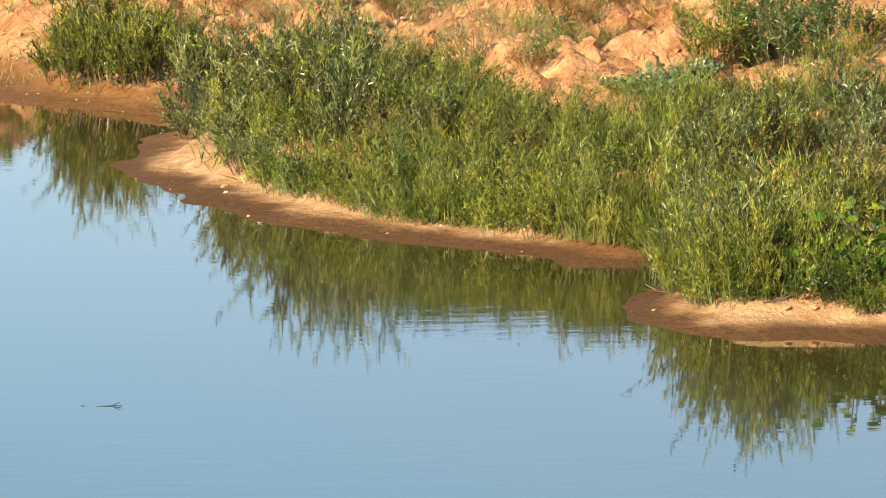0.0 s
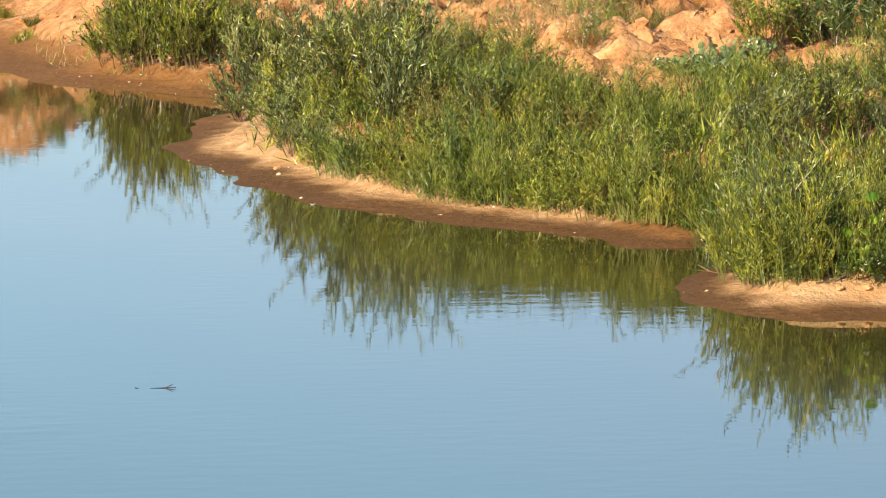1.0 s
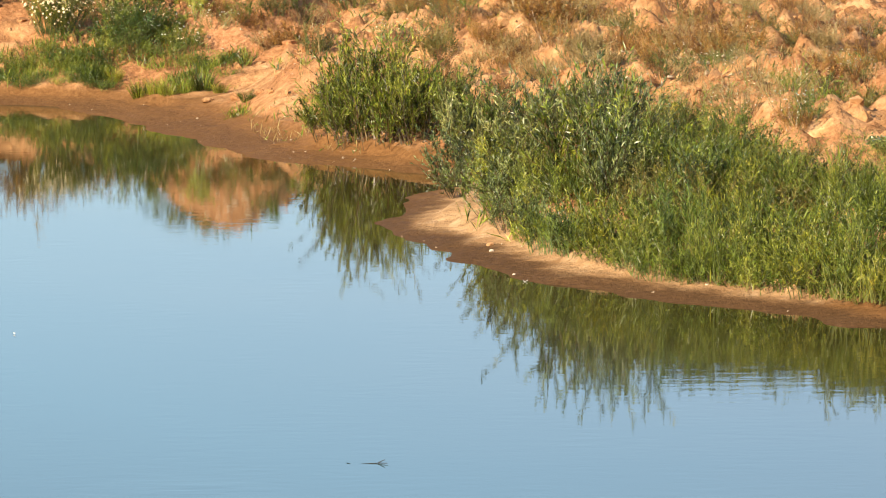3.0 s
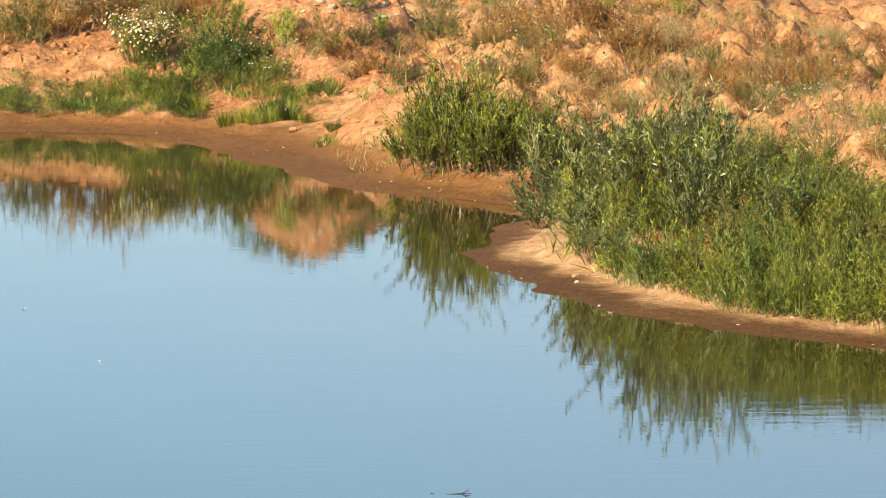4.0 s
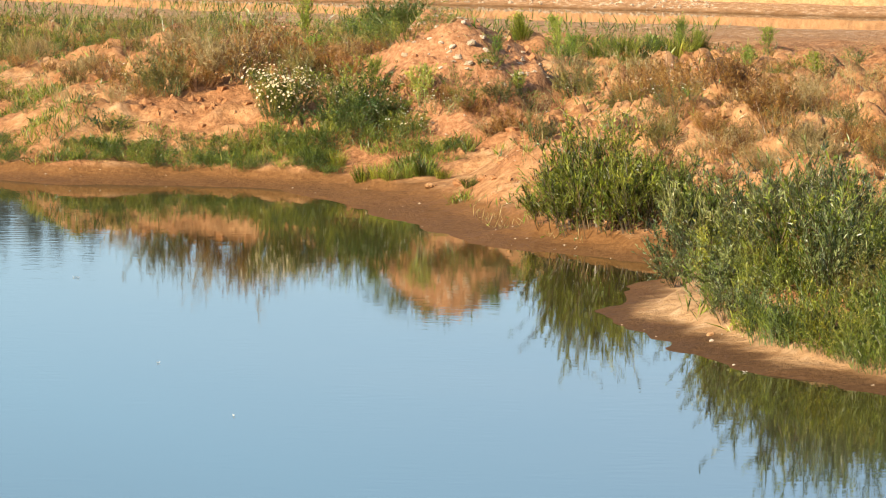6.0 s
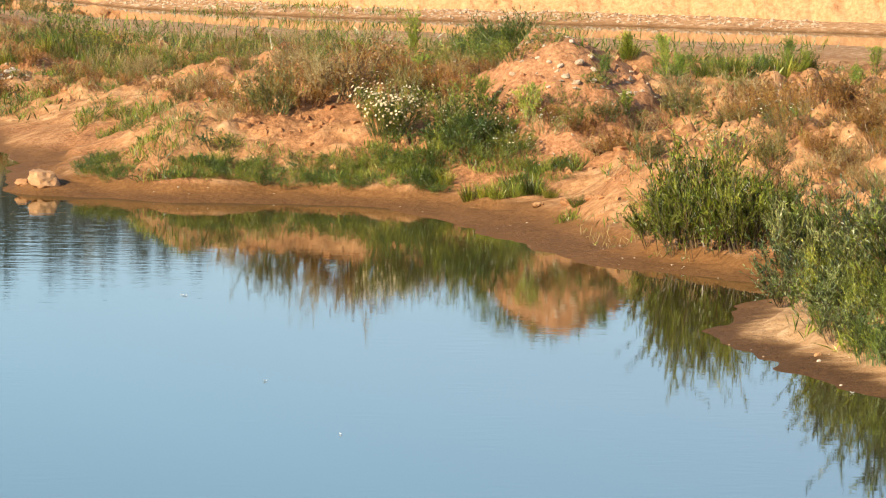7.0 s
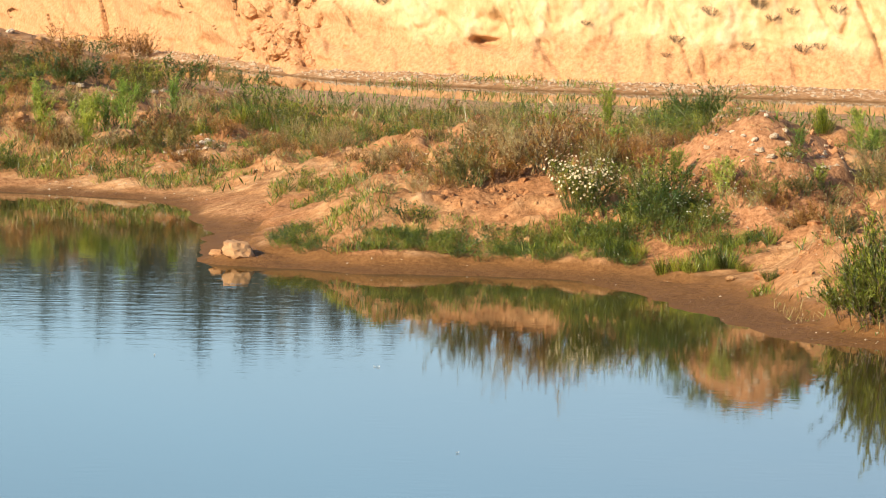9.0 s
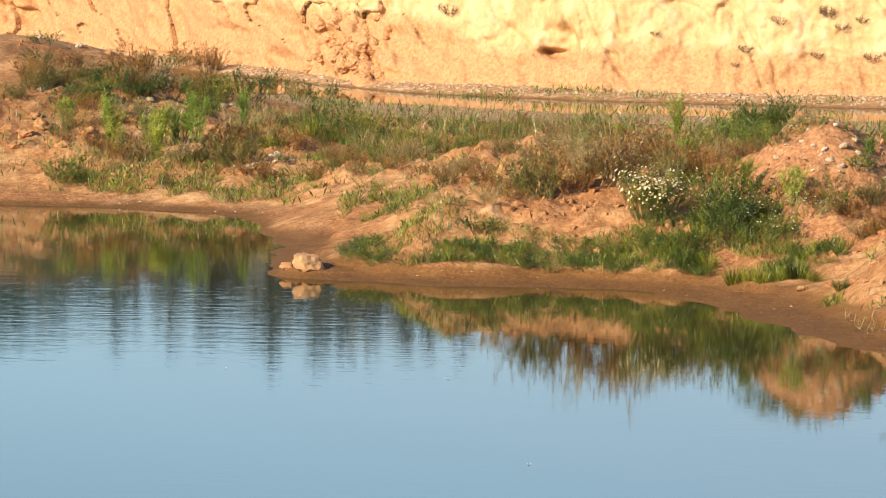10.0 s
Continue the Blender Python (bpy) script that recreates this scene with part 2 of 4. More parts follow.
# ---- lie of the land ----
# Water level is z = 0. The pond's far shore, in plan, going from east to west.
SHORE = [(60, 40), (26, 49), (12, 52.6), (9.0, 53.2), (7.9, 53.5), (7.1, 54.2), (6.75, 55.2), (6.75, 56.2), (7.3, 57.4), (8.2, 58.4),
         (7.6, 59.1), (6.8, 59.4), (5.6, 60.8), (4.3, 62.2), (3.0, 64.3), (2.0, 67.2), (1.35, 69.6), (1.6, 71.8), (2.2, 74.1), (3.4, 75.5),
         (2.2, 76.8), (0.5, 78.2), (-0.5, 79.4), (-1.5, 82.2), (-2.4, 85.4), (-3.8, 88.3), (-5.6, 89.0), (-7.8, 89.0), (-9.4, 89.7),
         (-10.7, 90.8), (-11.1, 93.5), (-11.2, 98), (-11.6, 101.5), (-13.2, 104.4), (-15.6, 106), (-19, 107.2), (-30, 109), (-60, 112)]
POND = np.array(SHORE + [(-95, 60), (-70, 12), (60, 12)], float)
CLIFF = np.array([(60, 132), (9, 144.5), (0, 148), (-8, 150.5), (-14, 154), (-21, 164), (-30, 180), (-60, 200)], float)


def lattice(ix, iy, seed):
    """A repeatable random number from 0 to 1 at each whole (ix, iy)."""
    n = (ix * 374761393 + iy * 668265263 + seed * 974711) & 0x7FFFFFFF
    n = ((n ^ (n >> 13)) * 1274126177) & 0x7FFFFFFF
    n = ((n ^ (n >> 16)) * 60493) & 0x7FFFFFFF
    return (n & 0xFFFFF) / 0xFFFFF


def ripple(x, y, size, seed=0):
    """Smooth value noise, -1 to 1, with bumps of that size."""
    x, y = np.asarray(x, float) / size, np.asarray(y, float) / size
    fx, fy = np.floor(x), np.floor(y)
    ix, iy, u, v = fx.astype(np.int64), fy.astype(np.int64), x - fx, y - fy
    u, v = u * u * (3 - 2 * u), v * v * (3 - 2 * v)
    a, b = lattice(ix, iy, seed), lattice(ix + 1, iy, seed)
    c, d = lattice(ix, iy + 1, seed), lattice(ix + 1, iy + 1, seed)
    return 2 * ((a * (1 - u) + b * u) * (1 - v) + (c * (1 - u) + d * u) * v) - 1


def bumps(x, y, size, octaves=4, seed=0):
    total, amp = 0, 1
    for k in range(octaves):
        total = total + amp * ripple(x + 17 * k, y - 31 * k, size / 2 ** k, seed + k)
        amp *= 0.5
    return total


def inland(x, y):
    """Metres from the pond's edge; negative over the water."""
    x, y = np.asarray(x, float), np.asarray(y, float)
    best, inside = np.full(x.shape, 1e9), np.zeros(x.shape, bool)
    for (ax, ay), (bx, by) in zip(POND, np.roll(POND, -1, 0)):
        dx, dy = bx - ax, by - ay
        s = np.clip(((x - ax) * dx + (y - ay) * dy) / (dx * dx + dy * dy), 0, 1)
        best = np.minimum(best, np.hypot(x - ax - s * dx, y - ay - s * dy))
        cross = (ay > y) != (by > y)
        inside ^= cross & (x < ax + (y - ay) / (dy if dy else 1e-9) * dx)
    return np.where(inside, -best, best)


def cliff_line(x):
    return np.interp(x, CLIFF[::-1, 0], CLIFF[::-1, 1])


def hump(x, y, cx, cy, rx, ry, high):
    return high * np.exp(-((x - cx) / rx) ** 2 - ((y - cy) / ry) ** 2)


def heap(x, y, cx, cy, rx, ry, high):
    """A tipped load: straight uneven flanks and a blunt top."""
    r = np.hypot((x - cx) / rx, (y - cy) / ry) + 0.09 * ripple(x, y, 0.9, 77) + 0.04 * ripple(x, y, 0.33, 78)
    return high * np.clip(1.35 * (1 - r / 1.25), 0, 1)


def land(x, y):
    """Height of the ground."""
    x, y = np.asarray(x, float), np.asarray(y, float)
    s = inland(x, y) + 0.22 * ripple(x, y, 1.1, 5) + 0.1 * ripple(x, y, 0.35, 6)
    # a wide trampled flat where the bank turns
    s = np.where(s > 0, s * (1 - 0.5 * hump(x, y, -0.7, 82, 1.7, 9, 1.0)), s)
    steep = np.interp(x, [-30, -19, -12, -8, -3, 0, 3, 9], [0.85, 0.85, 0.8, 1.0, 1.0, 0.9, 0.7, 0.65])
    rise = np.interp(s, [-40, -6, -1, 0, 0.9, 1.6, 3.2, 5, 9, 12, 16, 22, 28, 80], [-1.6, -0.9, -0.16, 0, 0.13, 0.3, 0.85, 1.12, 1.48, 1.5, 1.2, 0.65, 0.45, 0.4])
    z = np.where(s > 0.9, 0.13 + (rise - 0.13) * steep, rise)
    rough = np.clip((s - 1.2) / 2.5, 0, 1) * np.clip((135 - y) / 20, 0.15, 1) * (1 - 0.45 * hump(x, y, -0.95, 93.6, 1.8, 3.0, 1.0)) * (1 + 0.5 * np.clip(x / 3, 0, 1))
    lumps = 0.5 - np.abs(bumps(x, y, 1.5, 3, 21))
    z = z + rough * (0.2 * bumps(x, y, 3.6, 2, 11) + 0.26 * lumps + 0.22 * np.abs(bumps(x, y, 0.8, 3, 31)) + 0.16 * (0.4 - np.abs(bumps(x, y, 0.42, 2, 35))))
    z = z + np.clip(s, 0, 1) * np.where(y > 75, 0.04, 0.022) * bumps(x, y, 0.5, 3, 41)
    # a low step where the water has bitten into the bank
    z = z + 0.09 * np.clip((s - 0.85) / 0.15, 0, 1) * np.clip((x + 12) / 1.5, 0, 1)
    # the ridge sinks towards the pool
    z = np.where(z > 0.3, 0.3 + (z - 0.3) * np.interp(y, [105, 110, 118, 124], [1.0, 0.72, 0.6, 1.0]), z)
    # heaps of dug soil
    z = z + heap(x, y, -0.92, 93.6, 1.5, 2.6, 1.55) + hump(x, y, 0.55, 93.0, 0.7, 1.5, 0.35) + hump(x, y, 0.5, 85.2, 0.8, 1.6, 0.5)
    z = z + hump(x, y, -10.5, 101, 1.6, 2.5, 0.35) + hump(x, y, -13.6, 113, 1.3, 1.6, 0.4) + hump(x, y, -10.2, 90.8, 0.5, 0.7, 0.16)
    # the pool at the foot of the quarry face
    back = cliff_line(x) - y
    flat = np.clip((y - 118) / 10, 0, 1)
    z = z * (1 - flat) + flat * np.interp(back, [-5, 0, 2.2, 3.2, 4.5, 9, 10, 14], [0.8, 0.32, 0.15, -0.06, -0.3, -0.3, -0.05, 0.35]) + flat * 0.03 * bumps(x, y, 1.5, 3, 51)
    z = z + hump(x, y, -22, 125, 6.5, 10, 2.3)
    # the upper level behind the face
    return np.where(back < -4.5, 5.6 + 0.25 * bumps(x, y, 12, 3, 61), z)

# ---- building ----
rng = np.random.default_rng(7)


def mesh_of(name, verts, faces, material, smooth=False):
    """A mesh from arrays of corners and of three- or four-sided faces."""
    verts, faces = np.asarray(verts, np.float32), np.asarray(faces, np.int32)
    me = bpy.data.meshes.new(name)
    n, k = faces.shape
    me.vertices.add(len(verts))
    me.vertices.foreach_set("co", verts.ravel())
    me.loops.add(n * k)
    me.loops.foreach_set("vertex_index", faces.ravel())
    me.polygons.add(n)
    me.polygons.foreach_set("loop_start", np.arange(0, n * k, k, dtype=np.int32))
    me.polygons.foreach_set("use_smooth", np.full(n, smooth))
    me.update(calc_edges=True)
    me.validate()
    me.materials.append(material)
    return me


def part(name, mesh, parent, label=""):
    ob = new(name, mesh)
    ob.parent = parent
    return tagged(ob, label) if label else ob


def grid_faces(nx, ny):
    i = np.arange(nx * ny).reshape(ny, nx)
    return np.stack([i[:-1, :-1], i[:-1, 1:], i[1:, 1:], i[1:, :-1]], -1).reshape(-1, 4)


def unit(v):
    return v / np.maximum(np.linalg.norm(v, axis=-1, keepdims=True), 1e-9)


def blades(base, way, length, width, droop=0.0):
    """Slim pointed leaves, each a folded diamond that starts at base and runs along way."""
    n = len(base)
    way = unit(way)
    side = unit(np.cross(way, unit(rng.normal(size=(n, 3)))))
    length, width = np.broadcast_to(length, n)[:, None], np.broadcast_to(width, n)[:, None]
    tip = base + way * length
    tip[:, 2] -= droop * length[:, 0]
    mid = base + way * length * 0.45
    verts = np.stack([base, mid + side * width / 2, tip, mid - side * width / 2], 1).reshape(-1, 3)
    return verts, np.arange(4 * n).reshape(-1, 4)


def stalks(a, b, r0, r1):
    """Thin three-sided tapering stalks from points a to points b."""
    n = len(a)
    way = unit(b - a)
    u = unit(np.cross(way, np.array([0.31, 0.95, 0.07])))
    v = np.cross(way, u)
    r0, r1 = np.broadcast_to(r0, n)[:, None], np.broadcast_to(r1, n)[:, None]
    ring = []
    for k in range(3):
        c, s = math.cos(k * 2.0944), math.sin(k * 2.0944)
        ring.append(a + (u * c + v * s) * r0)
        ring.append(b + (u * c + v * s) * r1)
    verts = np.stack(ring, 1).reshape(-1, 3)
    o = np.arange(n)[:, None] * 6
    faces = np.concatenate([o + np.array([[0, 2, 3, 1]]), o + np.array([[2, 4, 5, 3]]), o + np.array([[4, 0, 1, 5]])])
    return verts, faces


def joined(*pieces):
    verts, faces, at = [], [], 0
    for v, f in pieces:
        verts.append(v)
        faces.append(f + at)
        at += len(v)
    return np.concatenate(verts), np.concatenate(faces)


def shoots(count, spread, high, lean, vary=0.35):
    """Feet and tips of shoots that fan out of one root."""
    ang = rng.uniform(0, 2 * math.pi, count)
    r = np.sqrt(rng.uniform(0, 1, count))
    foot = np.stack([np.cos(ang) * r * spread, np.sin(ang) * r * spread, np.zeros(count) - 0.05], 1)
    h = high * (1 - vary * rng.uniform(0, 1, count) ** 0.5) * (1 - 0.25 * r ** 2)
    out = lean * h * (0.25 + r)
    tip = foot + np.stack([np.cos(ang) * out, np.sin(ang) * out, h], 1) + rng.normal(0, 0.05 * high, (count, 3)) * np.array([1, 1, 0.3])
    return foot, tip


def along(foot, tip, per, low=0.1):
    """Points on the shoots with the shoots' own direction."""
    n = len(foot)
    s = low + (1 - low) * rng.uniform(0, 1, (n, per))[..., None] ** 0.75
    p = foot[:, None] + (tip - foot)[:, None] * s
    d = np.broadcast_to(unit(tip - foot)[:, None], p.shape)
    return p.reshape(-1, 3), d.reshape(-1, 3)


def empty_thing(name, label, category, group=""):
    ob = new(name)
    return tagged(ob, label, category, group)


def clear(kinds):
    """Takes away the pattern plants once their copies stand."""
    for k in kinds:
        for ob in (*k.children_recursive, k):
            bpy.data.objects.remove(ob)


# ---- ground, water, quarry face ----
def steps(lo, hi, fine, far_lo, far_hi, growth=1.35):
    mid = list(np.arange(lo, hi, fine))
    left, right, d = [], [], fine
    while not left or left[-1] > far_lo:
        d *= growth
        left.append((left[-1] if left else lo) - d)
    d = fine
    while not right or right[-1] < far_hi:
        d *= growth
        right.append((right[-1] if right else mid[-1]) + d)
    return np.array(left[::-1] + mid + right)


def build_ground():
    xs = steps(-21, 11.5, 0.1, -3000, 3000)
    ys = np.concatenate([[-3000, -800, -200, -60, -20, 0, 20, 35, 45], np.arange(50, 112, 0.13), np.arange(112, 186, 0.5), 186 + np.cumsum(1.35 ** np.arange(1, 24))])
    gx, gy = np.meshgrid(xs, ys)
    x, y = gx.ravel(), gy.ravel()
    z = land(x, y)
    # the high bank from which the view is taken
    z = np.maximum(z, np.interp(y, [-3000, 0, 5, 14], [6.3, 6.3, 5.0, -1.5]) + np.where(y > 14, -9, 0))
    ob = new("ground", mesh_of("ground", np.stack([x, y, z], 1), grid_faces(len(xs), len(ys)), SOIL, True))
    tagged(ob, "bare orange sandy soil with muddy shore and dug heaps", "ground", kind="structure")


def build_water():
    for name, label, x0, x1, y0, y1 in (("water", "calm blue pond reflecting sky and banks", -95, 60, 10, 114), ("water_pool", "narrow still pool below the quarry face", -40, 30, 126, 160)):
        xs, ys = np.linspace(x0, x1, 12), np.linspace(y0, y1, 12)
        gx, gy = np.meshgrid(xs, ys)
        z = np.zeros(gx.size) - (0.0 if name == "water" else -0.05)
        ob = new(name, mesh_of(name, np.stack([gx.ravel(), gy.ravel(), z], 1), grid_faces(12, 12), WATER))
        tagged(ob, label, "water", kind="structure")


def face(u, h):
    """How far north the dug face lies at x = u and height h."""
    back = np.interp(h, [-0.4, 0.6, 1.3, 5.5, 5.75, 5.9], [-1.3, -0.3, 0.1, 1.1, 1.5, 7.0])
    gully = 0.25 * np.abs(bumps(u, h * 0.6, 2.3, 4, 71)) + 0.1 * bumps(u, h, 0.6, 3, 81) + 0.35 * ripple(u, h * 0.3, 7, 91) + 0.14 * np.clip(np.abs(bumps(u + 0.4 * h, h * 0.35, 1.7, 3, 73)) * -9 + 0.9, 0, 1)
    # broken ground in the west, where blocks have come away
    broken = np.clip((-12.5 - u) / 2.5, 0, 1)
    gully = gully + broken * (0.5 * np.abs(bumps(u * 1.3 + h * 0.8, h * 1.2, 1.6, 3, 97)) + 0.18 * np.sign(ripple(u + 0.5 * h, h, 0.9, 98)))
    # narrow clefts where water ran or blocks dropped out
    cleft = np.clip(ripple(u + 0.45 * h, h * 0.45, 0.75, 101) * 5 - 2.7, 0, 1) * np.clip(ripple(u, h, 2.6, 102) * 2 + 0.7, 0, 1)
    ledge = np.clip(ripple(u * 0.3, h + 0.25 * ripple(u, h, 1.2, 104), 0.42, 103) * 4 - 1.6, 0, 1) * np.clip((2.0 - h) * 2, 0, 1)
    gully = gully + 0.5 * cleft + 0.07 * ledge + 0.05 * bumps(u, h, 0.28, 2, 105)
    slump = np.exp(-((u + 15.6 + 0.6 * h) / 1.5) ** 2) * np.clip(1 - h / 4.5, 0, 1)
    hollow = 0.5 * np.exp(-((u + 9.6) / 0.45) ** 4 - ((h - 1.25) / 0.13) ** 4)
    return cliff_line(u) + back + gully * np.clip(h + 0.4, 0, 1) * np.clip((6.2 - h) / 0.5, 0, 1) - slump * (1.2 + 0.8 * np.abs(bumps(u, h, 0.9, 3, 95))) + hollow


def build_cliff():
    """The quarry face: nearly upright, gullied, with a slump and an apron of fallen sand at its foot."""
    u = np.concatenate([np.arange(-60, -32, 0.4), np.arange(-32, 12, 0.06), np.arange(12, 60, 0.5)])
    h = np.concatenate([np.linspace(-0.4, 1.0, 26), np.linspace(1.05, 5.4, 88), [5.75, 5.9]])
    gu, gh = np.meshgrid(u, h)
    y = face(gu, gh)
    ob = new("cliff", mesh_of("cliff", np.stack([gu.ravel(), y.ravel(), gh.ravel()], 1), grid_faces(len(u), len(h)), FACE, True))
    tagged(ob, "sunlit pale ochre sand quarry face with gullies and a slump", "cliff", kind="structure")


build_ground()
build_water()
build_cliff()


# ---- plants; every pattern plant is about one metre high, and a spot is (x, y, height) ----
def shrub(name, label, category, group, leaf, stem, shoots_, spread, lean, twigs, per, size, slim=0.2, fan=0.55, vary=0.45, low=0.05, extra=None):
    """A bushy plant one metre high: main shoots, side twigs, and leaves on both."""
    thing = empty_thing(name, label, category, group)
    foot, tip = shoots(shoots_, spread, 1.0, lean, vary)
    ends = [(foot, tip)]
    if twigs:
        p, d = along(foot, tip, twigs, 0.2)
        out = rng.normal(0, 0.5, p.shape)
        out[:, 2] = np.abs(out[:, 2]) * 0.7
        ends.append((p, p + (d * 0.7 + out) * rng.uniform(0.12, 0.3, (len(p), 1))))
    pieces = [stalks(a, b, 0.007 if k == 0 else 0.003, 0.0015) for k, (a, b) in enumerate(ends)]
    tagged(part("stemwork", mesh_of("stemwork", *joined(*pieces), stem), thing), kind="stuff")
    a, b = (np.concatenate(v) for v in zip(*ends))
    p, d = along(a, b, per, low)
    way = d * rng.uniform(0.3, 1.1, (len(p), 1)) + rng.normal(0, fan, p.shape) + np.array([0, 0, 0.3])
    length = size * rng.uniform(0.5, 1.4, len(p))
    tagged(part("foliage", mesh_of("foliage", *blades(p, way, length, length * slim, 0.12), leaf), thing), kind="stuff")
    if extra:
        extra(thing, b)
    return thing


def heads(colour, share, size, spread, word, label):
    """Small flat flower heads about the tips, facing up and outwards."""
    def add(thing, tips):
        p = tips[rng.uniform(0, 1, len(tips)) < share]
        out = unit(p * np.array([1, 1, 0.6]) + 1e-6)
        p = p + rng.normal(0, spread, p.shape) + out * 0.05
        up = unit(out * 0.5 + rng.normal(0, 0.3, p.shape) + np.array([0, 0, 0.5]))
        u = unit(np.cross(up, np.array([0.3, 0.2, 0.9])))
        v = np.cross(up, u)
        n = len(p)
        r = size * rng.uniform(0.7, 1.2, (n, 1))
        ring = [p + up * r * 0.3] + [p + (u * math.cos(a) + v * math.sin(a)) * r for a in np.arange(6) * math.pi / 3]
        verts = np.stack(ring, 1).reshape(-1, 3)
        o = np.arange(n)[:, None] * 7
        tri = np.concatenate([o + np.array([[0, 1 + k, 1 + (k + 1) % 6]]) for k in range(6)])
        tagged(part(word, mesh_of(word, verts, tri, colour), thing, label), kind="stuff")
    return add


def big_leaves(name, label, category, leaf, count, size, high, group=""):
    """Broad rounded leaves on short stalks."""
    thing = empty_thing(name, label, category, group)
    foot, tip = shoots(count, 0.35, high, 0.6, 0.6)
    tagged(part("stemwork", mesh_of("stemwork", *stalks(foot, tip, 0.012, 0.006), STALK), thing), kind="stuff")
    n = count
    up = unit(rng.normal(0, 0.45, (n, 3)) + np.array([0, -0.55, 0.6]))
    u = unit(np.cross(up, rng.normal(size=(n, 3))))
    v = np.cross(up, u)
    s = size * rng.uniform(0.6, 1.2, (n, 1))
    ring = [tip + up * s * 0.12]
    for k in range(8):
        c, q = math.cos(k * math.pi / 4), math.sin(k * math.pi / 4)
        wave = rng.uniform(0.85, 1.1, (n, 1))
        ring.append(tip + (u * c * 0.62 + v * q * 0.5) * s * wave + up * s * rng.uniform(-0.06, 0.06, (n, 1)))
    verts = np.stack(ring, 1).reshape(-1, 3)
    o = np.arange(n)[:, None] * 9
    tri = np.concatenate([o + np.array([[0, 1 + k, 1 + (k + 1) % 8]]) for k in range(8)])
    tagged(part("foliage", mesh_of("foliage", verts, tri, leaf), thing), kind="stuff")
    return thing


def burdock_plant():
    """A clump of large leaves, each a piece of its own."""
    thing = empty_thing("burdock", "bright green large-leaved plant beside the weeds", "plant", "large-leaved plants")
    foot, tip = shoots(64, 0.4, 0.95, 0.5, 0.85)
    part("stemwork", mesh_of("stemwork", *stalks(foot, tip, 0.012, 0.006), STALK), thing)
    shapes = []
    for k in range(3):
        ring = [(0, 0, 0.02)] + [(0.6 * math.cos(a), 0.5 * math.sin(a), 0.07 * math.sin(2 * a + k)) for a in np.arange(10) * math.pi / 5]
        shapes.append(mesh_of("leaf", np.array(ring), np.array([(0, 1 + i, 1 + (i + 1) % 10) for i in range(10)]), BROAD, True))
    for k, p in enumerate(tip):
        leaf = part("leaf", shapes[k % 3], thing)
        leaf.matrix_basis = pose(*p, rng.uniform(25, 75), rng.uniform(-25, 25), rng.uniform(-40, 40)) @ Matrix.Scale(rng.uniform(0.075, 0.145), 4)
    return thing


def plant(kinds, spots, wide=1.0):
    """Copies of the kinds, in turn, at (x, y, height)."""
    for k, (x, y, s) in enumerate(spots):
        z = float(land(np.array([x]), np.array([y]))[0])
        s *= rng.uniform(0.72, 1.2)
        w = s ** 0.6 * wide * rng.uniform(0.85, 1.15)
        ob = copy_thing(kinds[k % len(kinds)], Matrix.Identity(4))
        ob.matrix_basis = pose(x, y, z - 0.02, rng.uniform(-5, 5), rng.uniform(-5, 5), rng.uniform(0, 360)) @ Matrix.Diagonal((w, w, s, 1))


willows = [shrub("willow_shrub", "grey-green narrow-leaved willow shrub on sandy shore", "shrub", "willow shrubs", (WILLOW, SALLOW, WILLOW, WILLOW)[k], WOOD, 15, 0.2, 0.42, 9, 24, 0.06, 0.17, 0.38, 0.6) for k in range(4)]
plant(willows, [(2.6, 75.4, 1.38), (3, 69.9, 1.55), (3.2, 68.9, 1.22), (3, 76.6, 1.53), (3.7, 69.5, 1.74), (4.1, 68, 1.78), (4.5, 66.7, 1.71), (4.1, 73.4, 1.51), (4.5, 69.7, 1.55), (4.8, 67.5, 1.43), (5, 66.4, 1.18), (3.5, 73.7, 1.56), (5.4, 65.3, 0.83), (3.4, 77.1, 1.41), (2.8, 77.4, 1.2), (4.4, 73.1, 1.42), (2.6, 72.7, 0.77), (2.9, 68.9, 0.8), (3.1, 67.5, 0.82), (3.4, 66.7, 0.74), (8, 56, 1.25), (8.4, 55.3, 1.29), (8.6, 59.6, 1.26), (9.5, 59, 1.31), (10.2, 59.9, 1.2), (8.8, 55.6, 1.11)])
plant(willows, [(8.9, 62.1, 1.21), (9.4, 62.2, 1.21), (10.1, 63.4, 1.09), (10.4, 61.5, 1.2), (8.5, 62.1, 1), (10.5, 64, 0.96), (10.9, 63.6, 1.1), (10, 64.5, 0.9), (8.1, 62.5, 0.8), (6, 69.5, 0.62), (6, 64.4, 0.75)])
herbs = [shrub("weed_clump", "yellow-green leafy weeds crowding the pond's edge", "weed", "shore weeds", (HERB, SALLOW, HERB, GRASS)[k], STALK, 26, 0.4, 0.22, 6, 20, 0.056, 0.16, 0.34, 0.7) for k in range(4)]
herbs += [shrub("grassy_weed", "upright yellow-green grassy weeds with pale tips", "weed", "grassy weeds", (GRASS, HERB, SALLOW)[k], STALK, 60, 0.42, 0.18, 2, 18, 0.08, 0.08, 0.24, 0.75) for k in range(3)]
